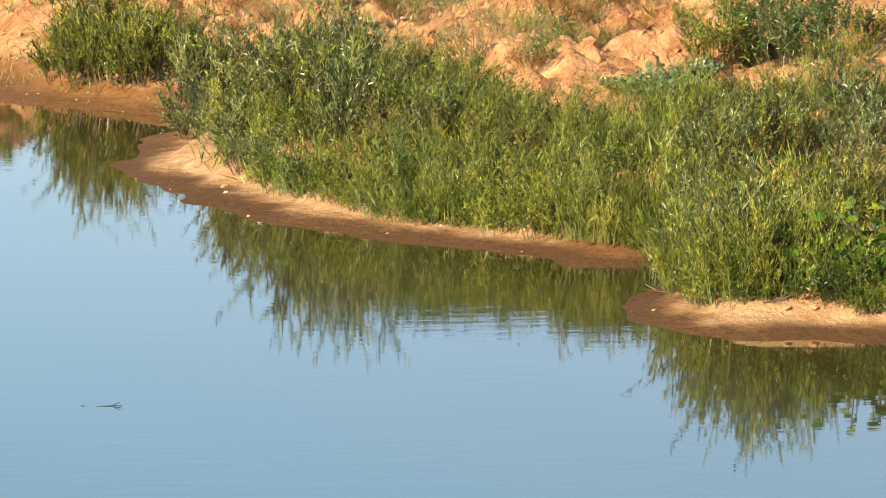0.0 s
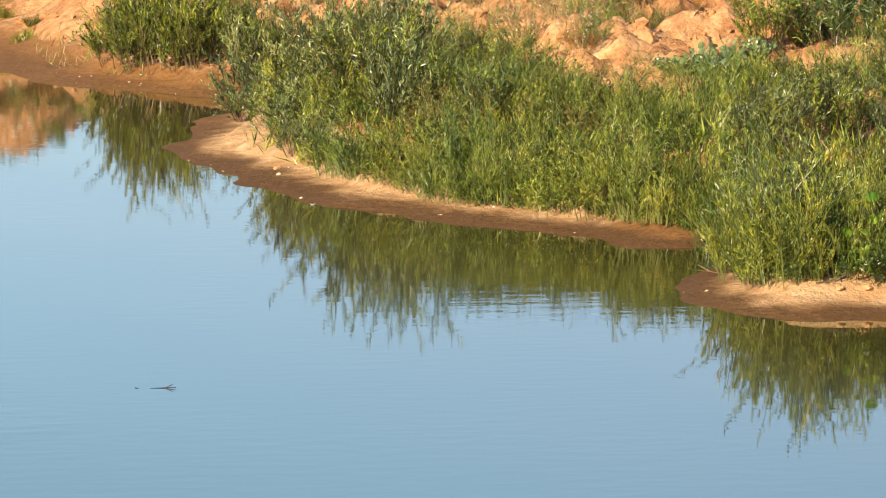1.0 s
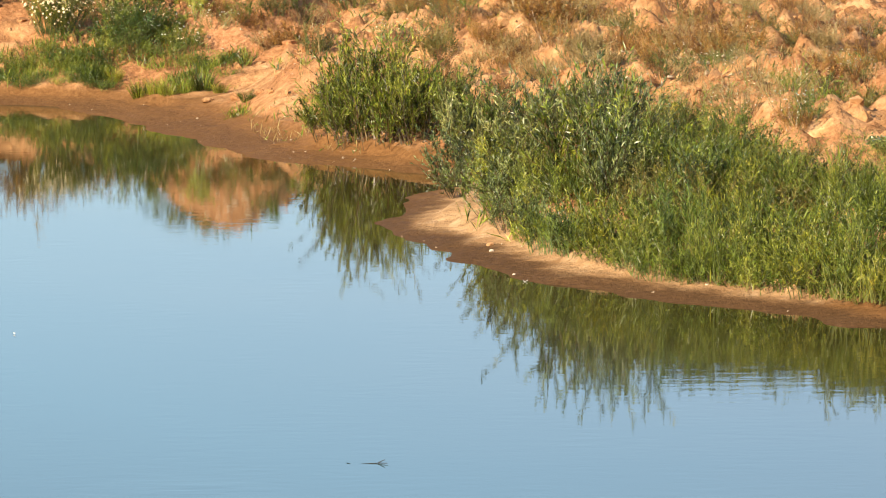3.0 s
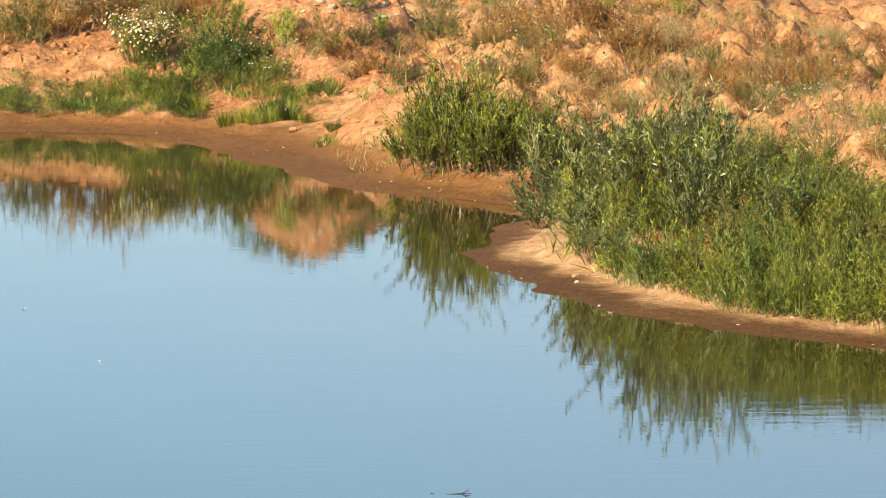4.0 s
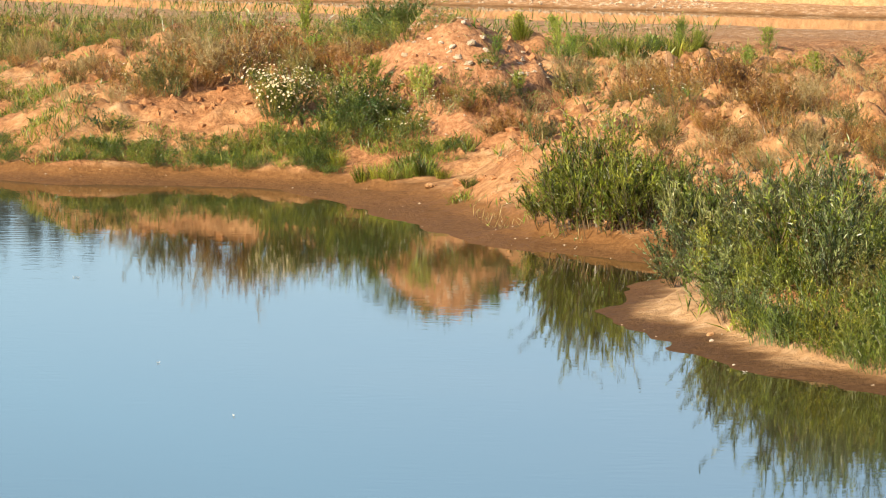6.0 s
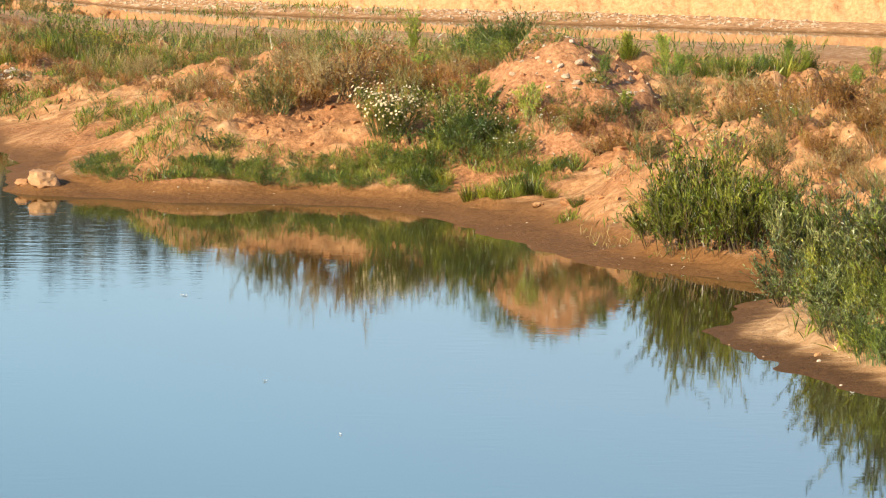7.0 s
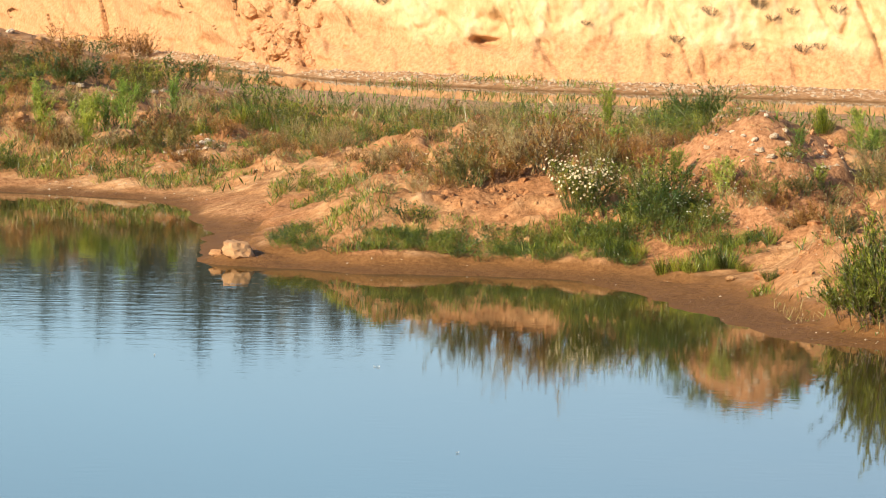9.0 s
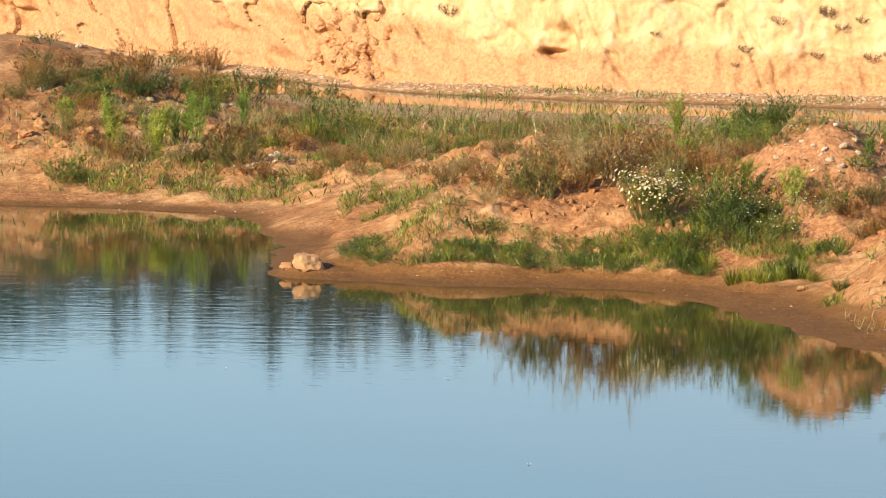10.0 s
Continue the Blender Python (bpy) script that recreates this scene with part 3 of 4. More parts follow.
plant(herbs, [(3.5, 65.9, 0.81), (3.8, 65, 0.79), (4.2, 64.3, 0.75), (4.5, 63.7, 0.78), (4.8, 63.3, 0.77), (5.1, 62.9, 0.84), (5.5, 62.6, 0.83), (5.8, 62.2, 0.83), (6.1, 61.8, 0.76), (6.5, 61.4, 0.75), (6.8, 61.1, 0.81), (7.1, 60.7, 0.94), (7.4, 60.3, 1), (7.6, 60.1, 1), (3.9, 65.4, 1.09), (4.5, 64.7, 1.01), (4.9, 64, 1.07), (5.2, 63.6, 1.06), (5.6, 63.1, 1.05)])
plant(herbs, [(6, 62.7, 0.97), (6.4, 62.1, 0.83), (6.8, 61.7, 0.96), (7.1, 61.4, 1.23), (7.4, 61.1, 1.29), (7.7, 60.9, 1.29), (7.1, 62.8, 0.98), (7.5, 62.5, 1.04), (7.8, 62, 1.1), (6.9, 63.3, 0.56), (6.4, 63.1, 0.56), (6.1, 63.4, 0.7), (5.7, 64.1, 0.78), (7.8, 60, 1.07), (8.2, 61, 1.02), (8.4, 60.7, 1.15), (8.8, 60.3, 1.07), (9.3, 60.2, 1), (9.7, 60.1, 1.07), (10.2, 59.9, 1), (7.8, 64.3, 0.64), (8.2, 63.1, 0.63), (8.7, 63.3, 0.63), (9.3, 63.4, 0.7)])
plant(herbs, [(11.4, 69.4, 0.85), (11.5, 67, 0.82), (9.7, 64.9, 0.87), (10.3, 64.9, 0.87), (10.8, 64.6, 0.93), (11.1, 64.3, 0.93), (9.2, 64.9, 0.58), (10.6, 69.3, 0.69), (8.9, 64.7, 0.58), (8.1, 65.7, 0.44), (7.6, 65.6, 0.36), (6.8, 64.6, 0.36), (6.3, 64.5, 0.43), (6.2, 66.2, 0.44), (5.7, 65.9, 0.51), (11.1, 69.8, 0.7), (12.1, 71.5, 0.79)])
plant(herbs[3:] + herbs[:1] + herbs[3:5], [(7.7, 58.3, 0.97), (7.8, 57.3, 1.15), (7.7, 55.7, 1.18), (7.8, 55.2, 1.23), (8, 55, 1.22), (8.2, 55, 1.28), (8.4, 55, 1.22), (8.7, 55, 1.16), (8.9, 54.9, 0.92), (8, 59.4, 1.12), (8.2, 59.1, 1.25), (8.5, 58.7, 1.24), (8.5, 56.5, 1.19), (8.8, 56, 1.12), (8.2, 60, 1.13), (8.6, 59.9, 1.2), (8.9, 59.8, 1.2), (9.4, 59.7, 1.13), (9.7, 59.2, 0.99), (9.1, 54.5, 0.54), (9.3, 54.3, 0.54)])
low = [shrub("low_weed", "low bright green weeds at the sandy water's edge", "weed", "low shore weeds", SALLOW if k else GRASS, STALK, 34, 0.55, 0.45, 2, 12, 0.13, 0.2) for k in range(2)]
plant(low, [(7.6, 56.4, 0.44), (7.7, 55.1, 0.43), (8, 54.7, 0.36), (8.3, 54.7, 0.43), (8.7, 54.7, 0.49), (9, 54.5, 0.48), (9.3, 54.2, 0.48), (9.4, 54.2, 0.42), (3.3, 66.8, 0.33), (3.7, 65.2, 0.36), (4.1, 64.3, 0.36), (4.4, 63.7, 0.35), (4.7, 63.4, 0.35), (5.1, 62.9, 0.35), (5.4, 62.5, 0.35), (5.8, 62.1, 0.35), (6.1, 61.8, 0.34), (6.5, 61.4, 0.31), (6.8, 61, 0.3), (7.1, 60.5, 0.34), (7.4, 60.2, 0.33), (7.7, 60.1, 0.33)], 0.75)
rear = [shrub("tall_shrub", "tall dark green leafy shrub on the soil bank", "shrub", "rear shrubs", DEEP if k else HERB, WOOD, 24, 0.22, 0.3, 6, 22, 0.06, 0.24) for k in range(2)]
plant(rear, [(9.8, 70.3, 1.25), (10.3, 71.1, 1.34), (10.6, 71.1, 1.18), (10.8, 70.1, 1.32), (11.2, 78.8, 0.88), (11.6, 72, 1.04), (12.4, 73.3, 0.9), (11.8, 78, 0.78)])
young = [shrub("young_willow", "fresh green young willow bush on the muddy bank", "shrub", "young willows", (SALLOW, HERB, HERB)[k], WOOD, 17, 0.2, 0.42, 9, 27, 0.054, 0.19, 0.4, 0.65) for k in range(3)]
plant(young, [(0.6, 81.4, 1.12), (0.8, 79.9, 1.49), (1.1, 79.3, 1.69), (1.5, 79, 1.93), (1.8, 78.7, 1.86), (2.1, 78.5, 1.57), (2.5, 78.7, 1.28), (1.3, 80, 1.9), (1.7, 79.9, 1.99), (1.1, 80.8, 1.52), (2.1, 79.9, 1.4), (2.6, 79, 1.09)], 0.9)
columns = [shrub("horseweed", "narrow upright lime-green weed on sandy soil", "weed", "upright weeds", LIME, STALK, 9, 0.09, 0.06, 9, 36, 0.06, 0.13, 0.45, 0.15) for k in range(3)]
plant(columns, [(-1.4, 91.1, 1.13), (-2.3, 91.9, 0.61), (-4.1, 105.6, 1), (-3.6, 98.5, 0.66), (-5.2, 104.5, 0.46), (-16.7, 110.5, 1.35), (-15.9, 110.9, 1.11), (-15.7, 111.7, 0.99), (-15.4, 111.6, 0.99), (-14.9, 111.2, 1.17), (-14.1, 113.1, 0.73), (-17.2, 113, 1), (-18, 112.7, 0.75), (-15.5, 109.1, 0.73), (-16.4, 110.1, 0.86), (-15.3, 112.2, 0.75), (0.3, 103.8, 0.52), (0.3, 91.7, 0.41), (-0.1, 92.2, 0.41)], 1.0)
plant(columns, [(1.1, 98, 0.82), (1.4, 99.5, 0.66), (0.4, 103.9, 0.46), (6.2, 119.2, 0.66), (6.2, 100, 0.67), (5, 103.5, 0.69), (3.2, 108.9, 0.61), (3.8, 107.8, 0.72), (4.1, 106.1, 0.59)], 1.0)
rusty = [shrub("dry_dock", "russet and straw-coloured drying weed on bare soil", "weed", "dried weeds", (RUST, OLIVE, RUST, STRAW, RUST)[k], (RUST, STALK, RUST, STRAW, WOOD)[k], 28, 0.32, 0.4, 6, 15, 0.06, 0.2, 0.7, 0.7) for k in range(5)]
plant(rusty, [(-6.8, 95, 0.9), (-6.2, 93.5, 0.99), (-5.6, 93.6, 0.78), (-5.1, 93.8, 1.15), (-4.8, 93.8, 1.2), (-4.4, 95.7, 1.22), (-3.8, 93.8, 1.04), (-3.2, 94.5, 1.1), (-2.8, 92.4, 0.92), (-7.6, 97.9, 0.54), (-2.7, 93.8, 0.63), (-13.8, 108.7, 0.85), (-13.2, 107.8, 0.72), (-16.3, 109.2, 0.73), (-9.2, 104, 0.46), (-12.8, 111.3, 0.62), (-3.5, 104.6, 0.58), (-5.5, 100.1, 0.67), (-6.6, 104, 0.58), (-1.7, 91.5, 0.51), (-11.5, 109.9, 0.55), (0, 91.2, 0.71), (-0.5, 90.9, 0.61)])
plant(rusty, [(0.2, 89.9, 0.85), (0.6, 85.9, 0.67), (3.1, 92.3, 0.92), (3.5, 92, 0.82), (4, 90.9, 0.91), (4.5, 90.8, 0.81), (5, 86.7, 0.77), (3, 102, 0.51), (5.6, 90.7, 0.91), (-0.1, 90, 0.6), (3.5, 85.9, 0.67), (2.1, 89.3, 0.5), (4.6, 86.2, 0.67), (5.1, 83.8, 0.65)])
plant(rusty, [(3.1, 88.7, 0.89), (2.7, 84.7, 0.75), (4.5, 86.4, 0.86), (5.2, 87.3, 0.58), (7.1, 86.1, 0.57), (2.5, 89.7, 0.7), (1.4, 92.2, 0.77), (6.9, 80.3, 0.54), (5.2, 84, 0.47), (6.2, 81.6, 0.45), (5.4, 99.6, 0.66)])
plant(rusty, [(-6.1, 96.8, 0.86), (-4.8, 98.2, 0.98), (-3.6, 95, 0.95), (-8.2, 99.2, 0.44), (-1.1, 91.1, 0.51), (-11.7, 106.8, 0.42), (-14.6, 108.8, 0.6), (-14.1, 109.3, 0.61), (-15.9, 109.3, 0.61), (-12.8, 107, 0.48), (-9.9, 104.9, 0.35), (-18, 111.8, 0.5), (-17.1, 110.6, 0.61)])
plant([rusty[0], rusty[1], rusty[4]], [(-19.5, 116.9, 0.78), (-19.2, 117.2, 0.72), (-18.9, 117.3, 0.52), (-17.5, 117.8, 0.79), (-18.1, 119.3, 0.66), (-17.1, 117.6, 0.78), (-16.3, 109.5, 0.67), (-16, 109.6, 0.55), (-14.1, 111.8, 0.56), (-14.3, 111.6, 0.62), (-13.7, 111.6, 0.5), (-21.3, 161.9, 1.26), (-22.3, 164.2, 1.09), (-19.7, 115.1, 0.58), (-18.4, 114.6, 0.38)])
plant([rusty[1], herbs[0]], [(4.8, 66.4, 1.11), (5.1, 65.2, 1.16), (5.4, 64.9, 1.08), (5.7, 65.2, 0.94), (6, 65, 0.87), (5.4, 66.7, 0.81), (4.5, 67.5, 0.98), (6.2, 64.5, 0.79), (6.6, 64.4, 0.79), (7.1, 64.3, 0.79), (7.5, 64.2, 0.86), (4.4, 70.7, 1.02), (4.9, 65, 1.01)])
bushes = [shrub("green_bush", "small rounded green bush on the soil ridge", "shrub", "ridge bushes", GRASS if k else HERB, STALK, 26, 0.35, 0.5, 4, 16, 0.07, 0.18) for k in range(3)]
plant(bushes, [(-12.2, 114.3, 0.89), (-12.6, 113.1, 0.75), (-11.8, 114.1, 0.76), (-11.2, 112.9, 0.75), (-10.6, 112.5, 0.63), (-9.9, 111, 0.62), (-8.6, 108.3, 0.54), (-2.3, 99.8, 0.89), (-2.8, 101, 0.73), (-1.7, 93, 0.62), (-1.2, 93.2, 0.41), (-17.9, 115.9, 0.64), (-15.6, 119, 0.79), (-16, 119.7, 0.66), (-16.8, 143.4, 0.64), (-17.2, 108.2, 0.72), (-17.5, 108.5, 0.72), (-16.9, 108.5, 0.48), (-2.5, 91.3, 0.96), (-2.8, 91.5, 0.81), (-1.9, 91.2, 0.51), (-6.9, 91.5, 0.41), (-9.7, 109.4, 0.43), (-8.1, 110.5, 0.49)])
plant(bushes, [(1.9, 102.9, 0.63), (2.3, 102.4, 0.74), (2.9, 105.7, 0.76), (3.5, 107.4, 0.72), (4, 106.3, 0.77), (-0.2, 91.8, 0.39), (0.4, 91.6, 0.41), (-0.6, 91.1, 0.51), (1.3, 102.7, 0.68), (-3.9, 101.5, 0.9), (-2, 93.8, 0.63), (-2.7, 101.1, 0.67)])
plant(bushes, [(-4.9, 90.8, 0.4), (-4.5, 90.4, 0.4), (-4.1, 90.5, 0.5), (-3.6, 90, 0.5), (-3.3, 90.1, 0.6), (-2.9, 90.2, 0.6), (-2.5, 90.3, 0.6), (-2, 90.2, 0.5), (-1.6, 89.8, 0.45), (-1.2, 89.2, 0.5), (-0.8, 89.2, 0.4), (-3.5, 91, 0.51), (-2.9, 90.9, 0.51), (-2.3, 90.8, 0.61), (-1.7, 90.6, 0.5), (-6.4, 90.6, 0.28), (-6.7, 90.5, 0.35), (-7, 90.8, 0.35), (-7.4, 90.4, 0.3), (-8, 90.5, 0.25), (-8.6, 90.8, 0.25), (-6, 90.5, 0.2), (-0.9, 88.4, 0.29), (-9.7, 100.3, 0.33), (-10.2, 102.4, 0.34), (-8.9, 95.7, 0.32)], 0.9)
fading = [shrub("fading_weed", "tall thin olive-green weed among soil lumps", "weed", "fading weeds", (GRASS, OLIVE)[k], STALK, 12, 0.3, 0.35, 5, 13, 0.06, 0.16, 0.5, 0.7) for k in range(2)]
plant(fading, [(-5.7, 99.3, 0.77), (-4.2, 96.2, 0.75), (-5.1, 95.6, 0.74), (-7, 100.5, 0.67), (-6, 93.7, 0.52), (-3, 95.2, 0.74), (-3.4, 93.9, 0.63), (-0.2, 91.2, 0.61), (-0.8, 91.4, 0.51), (-9.1, 111.1, 0.49), (-7.7, 107.8, 0.54), (-6.8, 106.8, 0.53), (-6.2, 107.1, 0.59), (-5.3, 106.2, 0.59), (-4.6, 107, 0.65), (-3.8, 107.9, 0.6), (-3.2, 107, 0.59), (-12, 114.3, 0.63), (-11, 112.8, 0.56), (-10.1, 110.6, 0.49)])
plant(fading + rusty, [(2.4, 95.1, 0.74), (4, 93.9, 0.63), (5.5, 93.9, 0.63), (5.8, 86, 0.57), (3.9, 84.5, 0.47), (5, 79.7, 0.53), (6, 83.6, 0.56), (8.6, 100.6, 0.56), (2.6, 87.2, 0.68), (7.7, 100.8, 0.56)])
plant(fading + rusty, [(6.1, 78.8, 0.7), (7.3, 79.3, 0.7), (8.7, 78.7, 0.61), (9, 76.2, 0.59), (7.4, 81.8, 0.73), (9, 83.4, 0.65), (9.7, 83.5, 0.56), (5.3, 78.8, 0.53), (6.3, 72.1, 0.4), (7.2, 70.4, 0.47), (10.5, 88.9, 0.59), (8.2, 85.8, 0.57)])
plant(fading, [(6.5, 69.6, 0.58), (6.5, 66.3, 0.55), (7.2, 68.7, 0.53), (7.5, 68, 0.6), (7.7, 65.8, 0.59), (8.4, 68, 0.6), (8.4, 65.5, 0.58), (6.2, 69.7, 0.46), (6, 71.7, 0.64), (5.9, 75.7, 0.76), (5.7, 76.8, 0.77), (7, 69.3, 0.39), (7.9, 69.1, 0.38), (6.7, 70.6, 0.39)])
dark = [shrub("dark_bush", "dark green low bush on the soil bank", "shrub", "dark bushes", DEEP, WOOD, 26, 0.4, 0.6, 4, 16, 0.07, 0.25)]
plant(dark, [(-19.2, 117.2, 0.65), (-17.9, 115.6, 0.71), (-17.1, 117.6, 0.72), (-19.7, 118.9, 0.53), (-7.1, 91.6, 0.51), (-6.7, 90.3, 0.3), (-9.6, 106.9, 0.42), (-17.8, 118.7, 0.53), (-17.4, 122.9, 0.55)])
plant(dark + rusty[:2], [(-20.1, 122.3, 0.54), (-19, 119, 0.66), (-18.6, 118.4, 0.79), (-18, 118.3, 0.79), (-17.6, 119.6, 0.93), (-16.9, 117.5, 0.78), (-16.4, 117.8, 0.79), (-16.2, 119.8, 0.8), (-15.6, 119.6, 0.93), (-15.2, 121.8, 0.95), (-17.3, 143.3, 0.96), (-19.3, 116.2, 0.65), (-18.5, 114.9, 0.64), (-17.8, 114.5, 0.64), (-16, 140.5, 0.78), (-15.1, 138.5, 0.77)])
daisies = [shrub("daisy_bush", "rounded green bush covered in small white daisies", "flower bush", "", HERB, STALK, 110, 0.36, 0.55, 3, 22, 0.05, 0.18, vary=0.45, extra=heads(PETAL, 0.95, 0.026, 0.012, "blossom", "small white daisy flowers"))]
plant(daisies, [(-3.98, 91.45, 1.08)], 0.92)
sparse = [shrub("white_flower_weed", "thin weed dotted with small white flowers", "weed", "flowering weeds", GRASS, STALK, 30, 0.4, 0.5, 3, 7, 0.06, 0.15, extra=heads(PETAL, 0.3, 0.024, 0.03, "blossom", "small white flowers"))]
plant(sparse, [(-2.1, 91.1, 0.61), (-2.6, 91.7, 0.61), (-6.6, 93.5, 0.62), (-1.7, 90.6, 0.3)])
plant(sparse, [(6.9, 76.6, 0.43), (7.4, 76.8, 0.43), (7.6, 74.8, 0.42), (6.8, 78.4, 0.35), (8.2, 77.5, 0.43), (6.8, 72.6, 0.4), (7.2, 71.9, 0.32), (8.8, 80.5, 0.36), (6.7, 80.3, 0.36), (7.3, 70.5, 0.31), (9, 78.7, 0.35)])
plant(sparse, [(3, 87.4, 0.44), (2.4, 84.3, 0.42), (1.9, 85.5, 0.38), (1.4, 92.3, 0.36), (-1.1, 90.9, 0.45), (-0.8, 90.9, 0.35), (4.7, 106.3, 0.41), (4.5, 86.2, 0.38), (-2.5, 91.8, 0.41), (-2, 91.2, 0.46)])
straws = [shrub("dry_grass_clump", "dry straw-coloured grass and weed stalks", "weed", "dry grasses", STRAW, STRAW, 34, 0.4, 0.28, 2, 6, 0.09, 0.1, 0.4) for k in range(2)]
plant(straws, [(10.6, 66.7, 0.74), (10.7, 65.2, 0.8), (11.1, 65.1, 0.72), (12.4, 77.1, 0.51), (5.4, 71.1, 0.47), (5.7, 69.1, 0.61), (5.4, 69, 0.54), (7.7, 71.9, 0.4), (7.4, 75.1, 0.5), (7.8, 75, 0.42), (9, 78.3, 0.52), (6.6, 72.5, 0.56), (6.7, 76.9, 0.51), (7.2, 76.9, 0.51), (6.2, 76.6, 0.6)])
plant(straws, [(6.3, 97.1, 0.54), (6.8, 96.9, 0.65), (8.1, 102, 0.68), (7.5, 85.2, 0.47), (2.4, 93.9, 0.83), (2.9, 93.6, 0.83), (3.4, 93, 0.62), (1.3, 95.2, 0.74), (-0.1, 90, 0.5), (0.5, 91.3, 0.61), (4.1, 84.4, 0.56), (4.8, 83.8, 0.56), (5.6, 85.1, 0.57), (6.6, 83.9, 0.56), (7.1, 81.8, 0.45), (8, 86.2, 0.48), (6.5, 78.6, 0.52), (3.5, 83.7, 0.47)])
kale = [big_leaves("wild_cabbage", "blue-green broad-leaved plant on sandy soil", "plant", KALE, 130, 0.15, 0.9, "broad-leaved plants")]
plant(kale, [(8.3, 68.2, 0.34), (8.6, 68.2, 0.45), (8.9, 68.5, 0.46), (9.1, 67.8, 0.47), (9.5, 69.1, 0.38), (8.2, 68.5, 0.27), (6.6, 70.5, 0.31)], 0.8)
burdock = [burdock_plant()]
plant(burdock, [(9.25, 54.75, 0.8), (9.5, 54.8, 0.95), (9.65, 54.7, 0.85), (9.4, 55.1, 1.0), (9.6, 55.3, 1.05), (9.1, 55, 0.55)], 0.95)

def tuft(name, label, group, leaf, count, lean):
    """A stand of long grass one metre high: arching blades out of one root."""
    thing = empty_thing(name, label, "grass", group)
    foot, tip = shoots(count, 0.2, 1.0, lean, 0.6)
    mid = foot + (tip - foot) * 0.55 + np.array([0, 0, 0.08])
    wide = rng.uniform(0.004, 0.011, count)
    side = unit(np.cross(tip - foot, rng.normal(size=(count, 3)))) * wide[:, None] / 2
    verts = np.stack([foot - side * 0.7, foot + side * 0.7, mid + side, mid - side, tip], 1).reshape(-1, 3)
    o = np.arange(count)[:, None] * 5
    faces = np.concatenate([np.concatenate([o + np.array([[0, 1, 2]]), o + np.array([[0, 2, 3]])]), o + np.array([[3, 2, 4]])])
    tagged(part("foliage", mesh_of("foliage", verts, faces, leaf), thing), kind="stuff")
    return thing


tufts = [tuft("grass_tuft", "tall bright green grass tuft on the soil bank", "grass tufts", (SALLOW, GRASS, HERB)[k], 260, 0.4) for k in range(3)]
plant(tufts, [(-12.5, 112.5, 0.65), (-12.1, 112.5, 0.71), (-11.7, 112.1, 0.65), (-11.4, 112.4, 0.48), (-10.6, 110.6, 0.54), (-10.2, 110.5, 0.61), (-9.9, 110.0, 0.51), (-9.4, 108.4, 0.41), (-8.7, 108.3, 0.48), (-8.3, 107.8, 0.41), (-9.0, 108.3, 0.41), (-13.3, 111.6, 0.48), (-13.1, 111.7, 0.41)])
plant(tufts, [(1.2, 99.3, 0.75), (2.2, 103.3, 0.7), (2.5, 102.4, 0.75), (2.9, 104.1, 0.75), (3.3, 107.5, 0.7), (3.6, 105.8, 0.8), (3.9, 106.1, 0.9), (4.2, 106.2, 0.6), (1.9, 102.8, 0.5), (0.4, 103.8, 0.55)])
plant(willows[1:2] + herbs[:4], [(2.9, 70.6, 0.8), (3.3, 69.3, 0.8), (3.6, 68.1, 0.85), (3.9, 67.7, 0.8), (4.4, 67.3, 0.75), (4.8, 66.4, 0.75), (5.1, 65.4, 0.75), (3.5, 69.7, 0.9), (3.8, 68.7, 0.9), (4.2, 68.1, 0.9), (4.6, 67.3, 0.8), (3.1, 71.1, 0.8), (5.4, 65.0, 0.7), (5.7, 64.7, 0.7)])
plant([rusty[1], herbs[0], fading[0], herbs[3]], [(5.5, 71.5, 0.7), (5.8, 71.3, 0.6), (6.0, 69.7, 0.6), (6.3, 69.7, 0.6), (5.7, 71.0, 0.8), (5.8, 67.1, 0.7), (6.4, 69.5, 0.65), (6.4, 67.1, 0.6), (6.6, 65.9, 0.55), (5.2, 69.7, 0.9), (5.8, 65.6, 0.7), (6.3, 65.2, 0.7), (6.7, 65.5, 0.6), (7.0, 65.0, 0.6)])
plant(herbs[4:], [(7.4, 63.7, 0.8), (7.8, 64.4, 0.85), (8.1, 64.4, 0.9), (8.4, 64.5, 0.9), (8.6, 64.7, 0.95), (8.1, 63.6, 0.9), (7.7, 63.0, 0.9), (7.4, 63.1, 0.8), (8.6, 63.3, 0.9), (8.9, 64.1, 0.95), (7.1, 64.0, 0.6)])
plant(tufts[:1] + tufts[2:], [(-2.4, 88.0, 0.45), (-2.1, 87.7, 0.5), (-1.9, 87.5, 0.55), (-1.6, 87.6, 0.5), (-1.3, 87.6, 0.5), (-1.0, 87.3, 0.45), (-3.3, 89.5, 0.5), (-2.9, 89.4, 0.5), (-3.6, 89.9, 0.45), (-0.5, 85.3, 0.4)])
plant(willows, [(3.5, 77.9, 1.2), (4.0, 77.7, 1.15), (4.5, 77.6, 1.15), (5.0, 76.7, 1.1), (5.2, 72.7, 0.95), (5.4, 71.1, 0.9), (4.9, 73.1, 1.1), (4.3, 76.7, 1.3), (5.0, 67.9, 0.9), (3.1, 77.5, 1.1), (3.8, 76.8, 1.3), (4.3, 70.3, 1.25)])
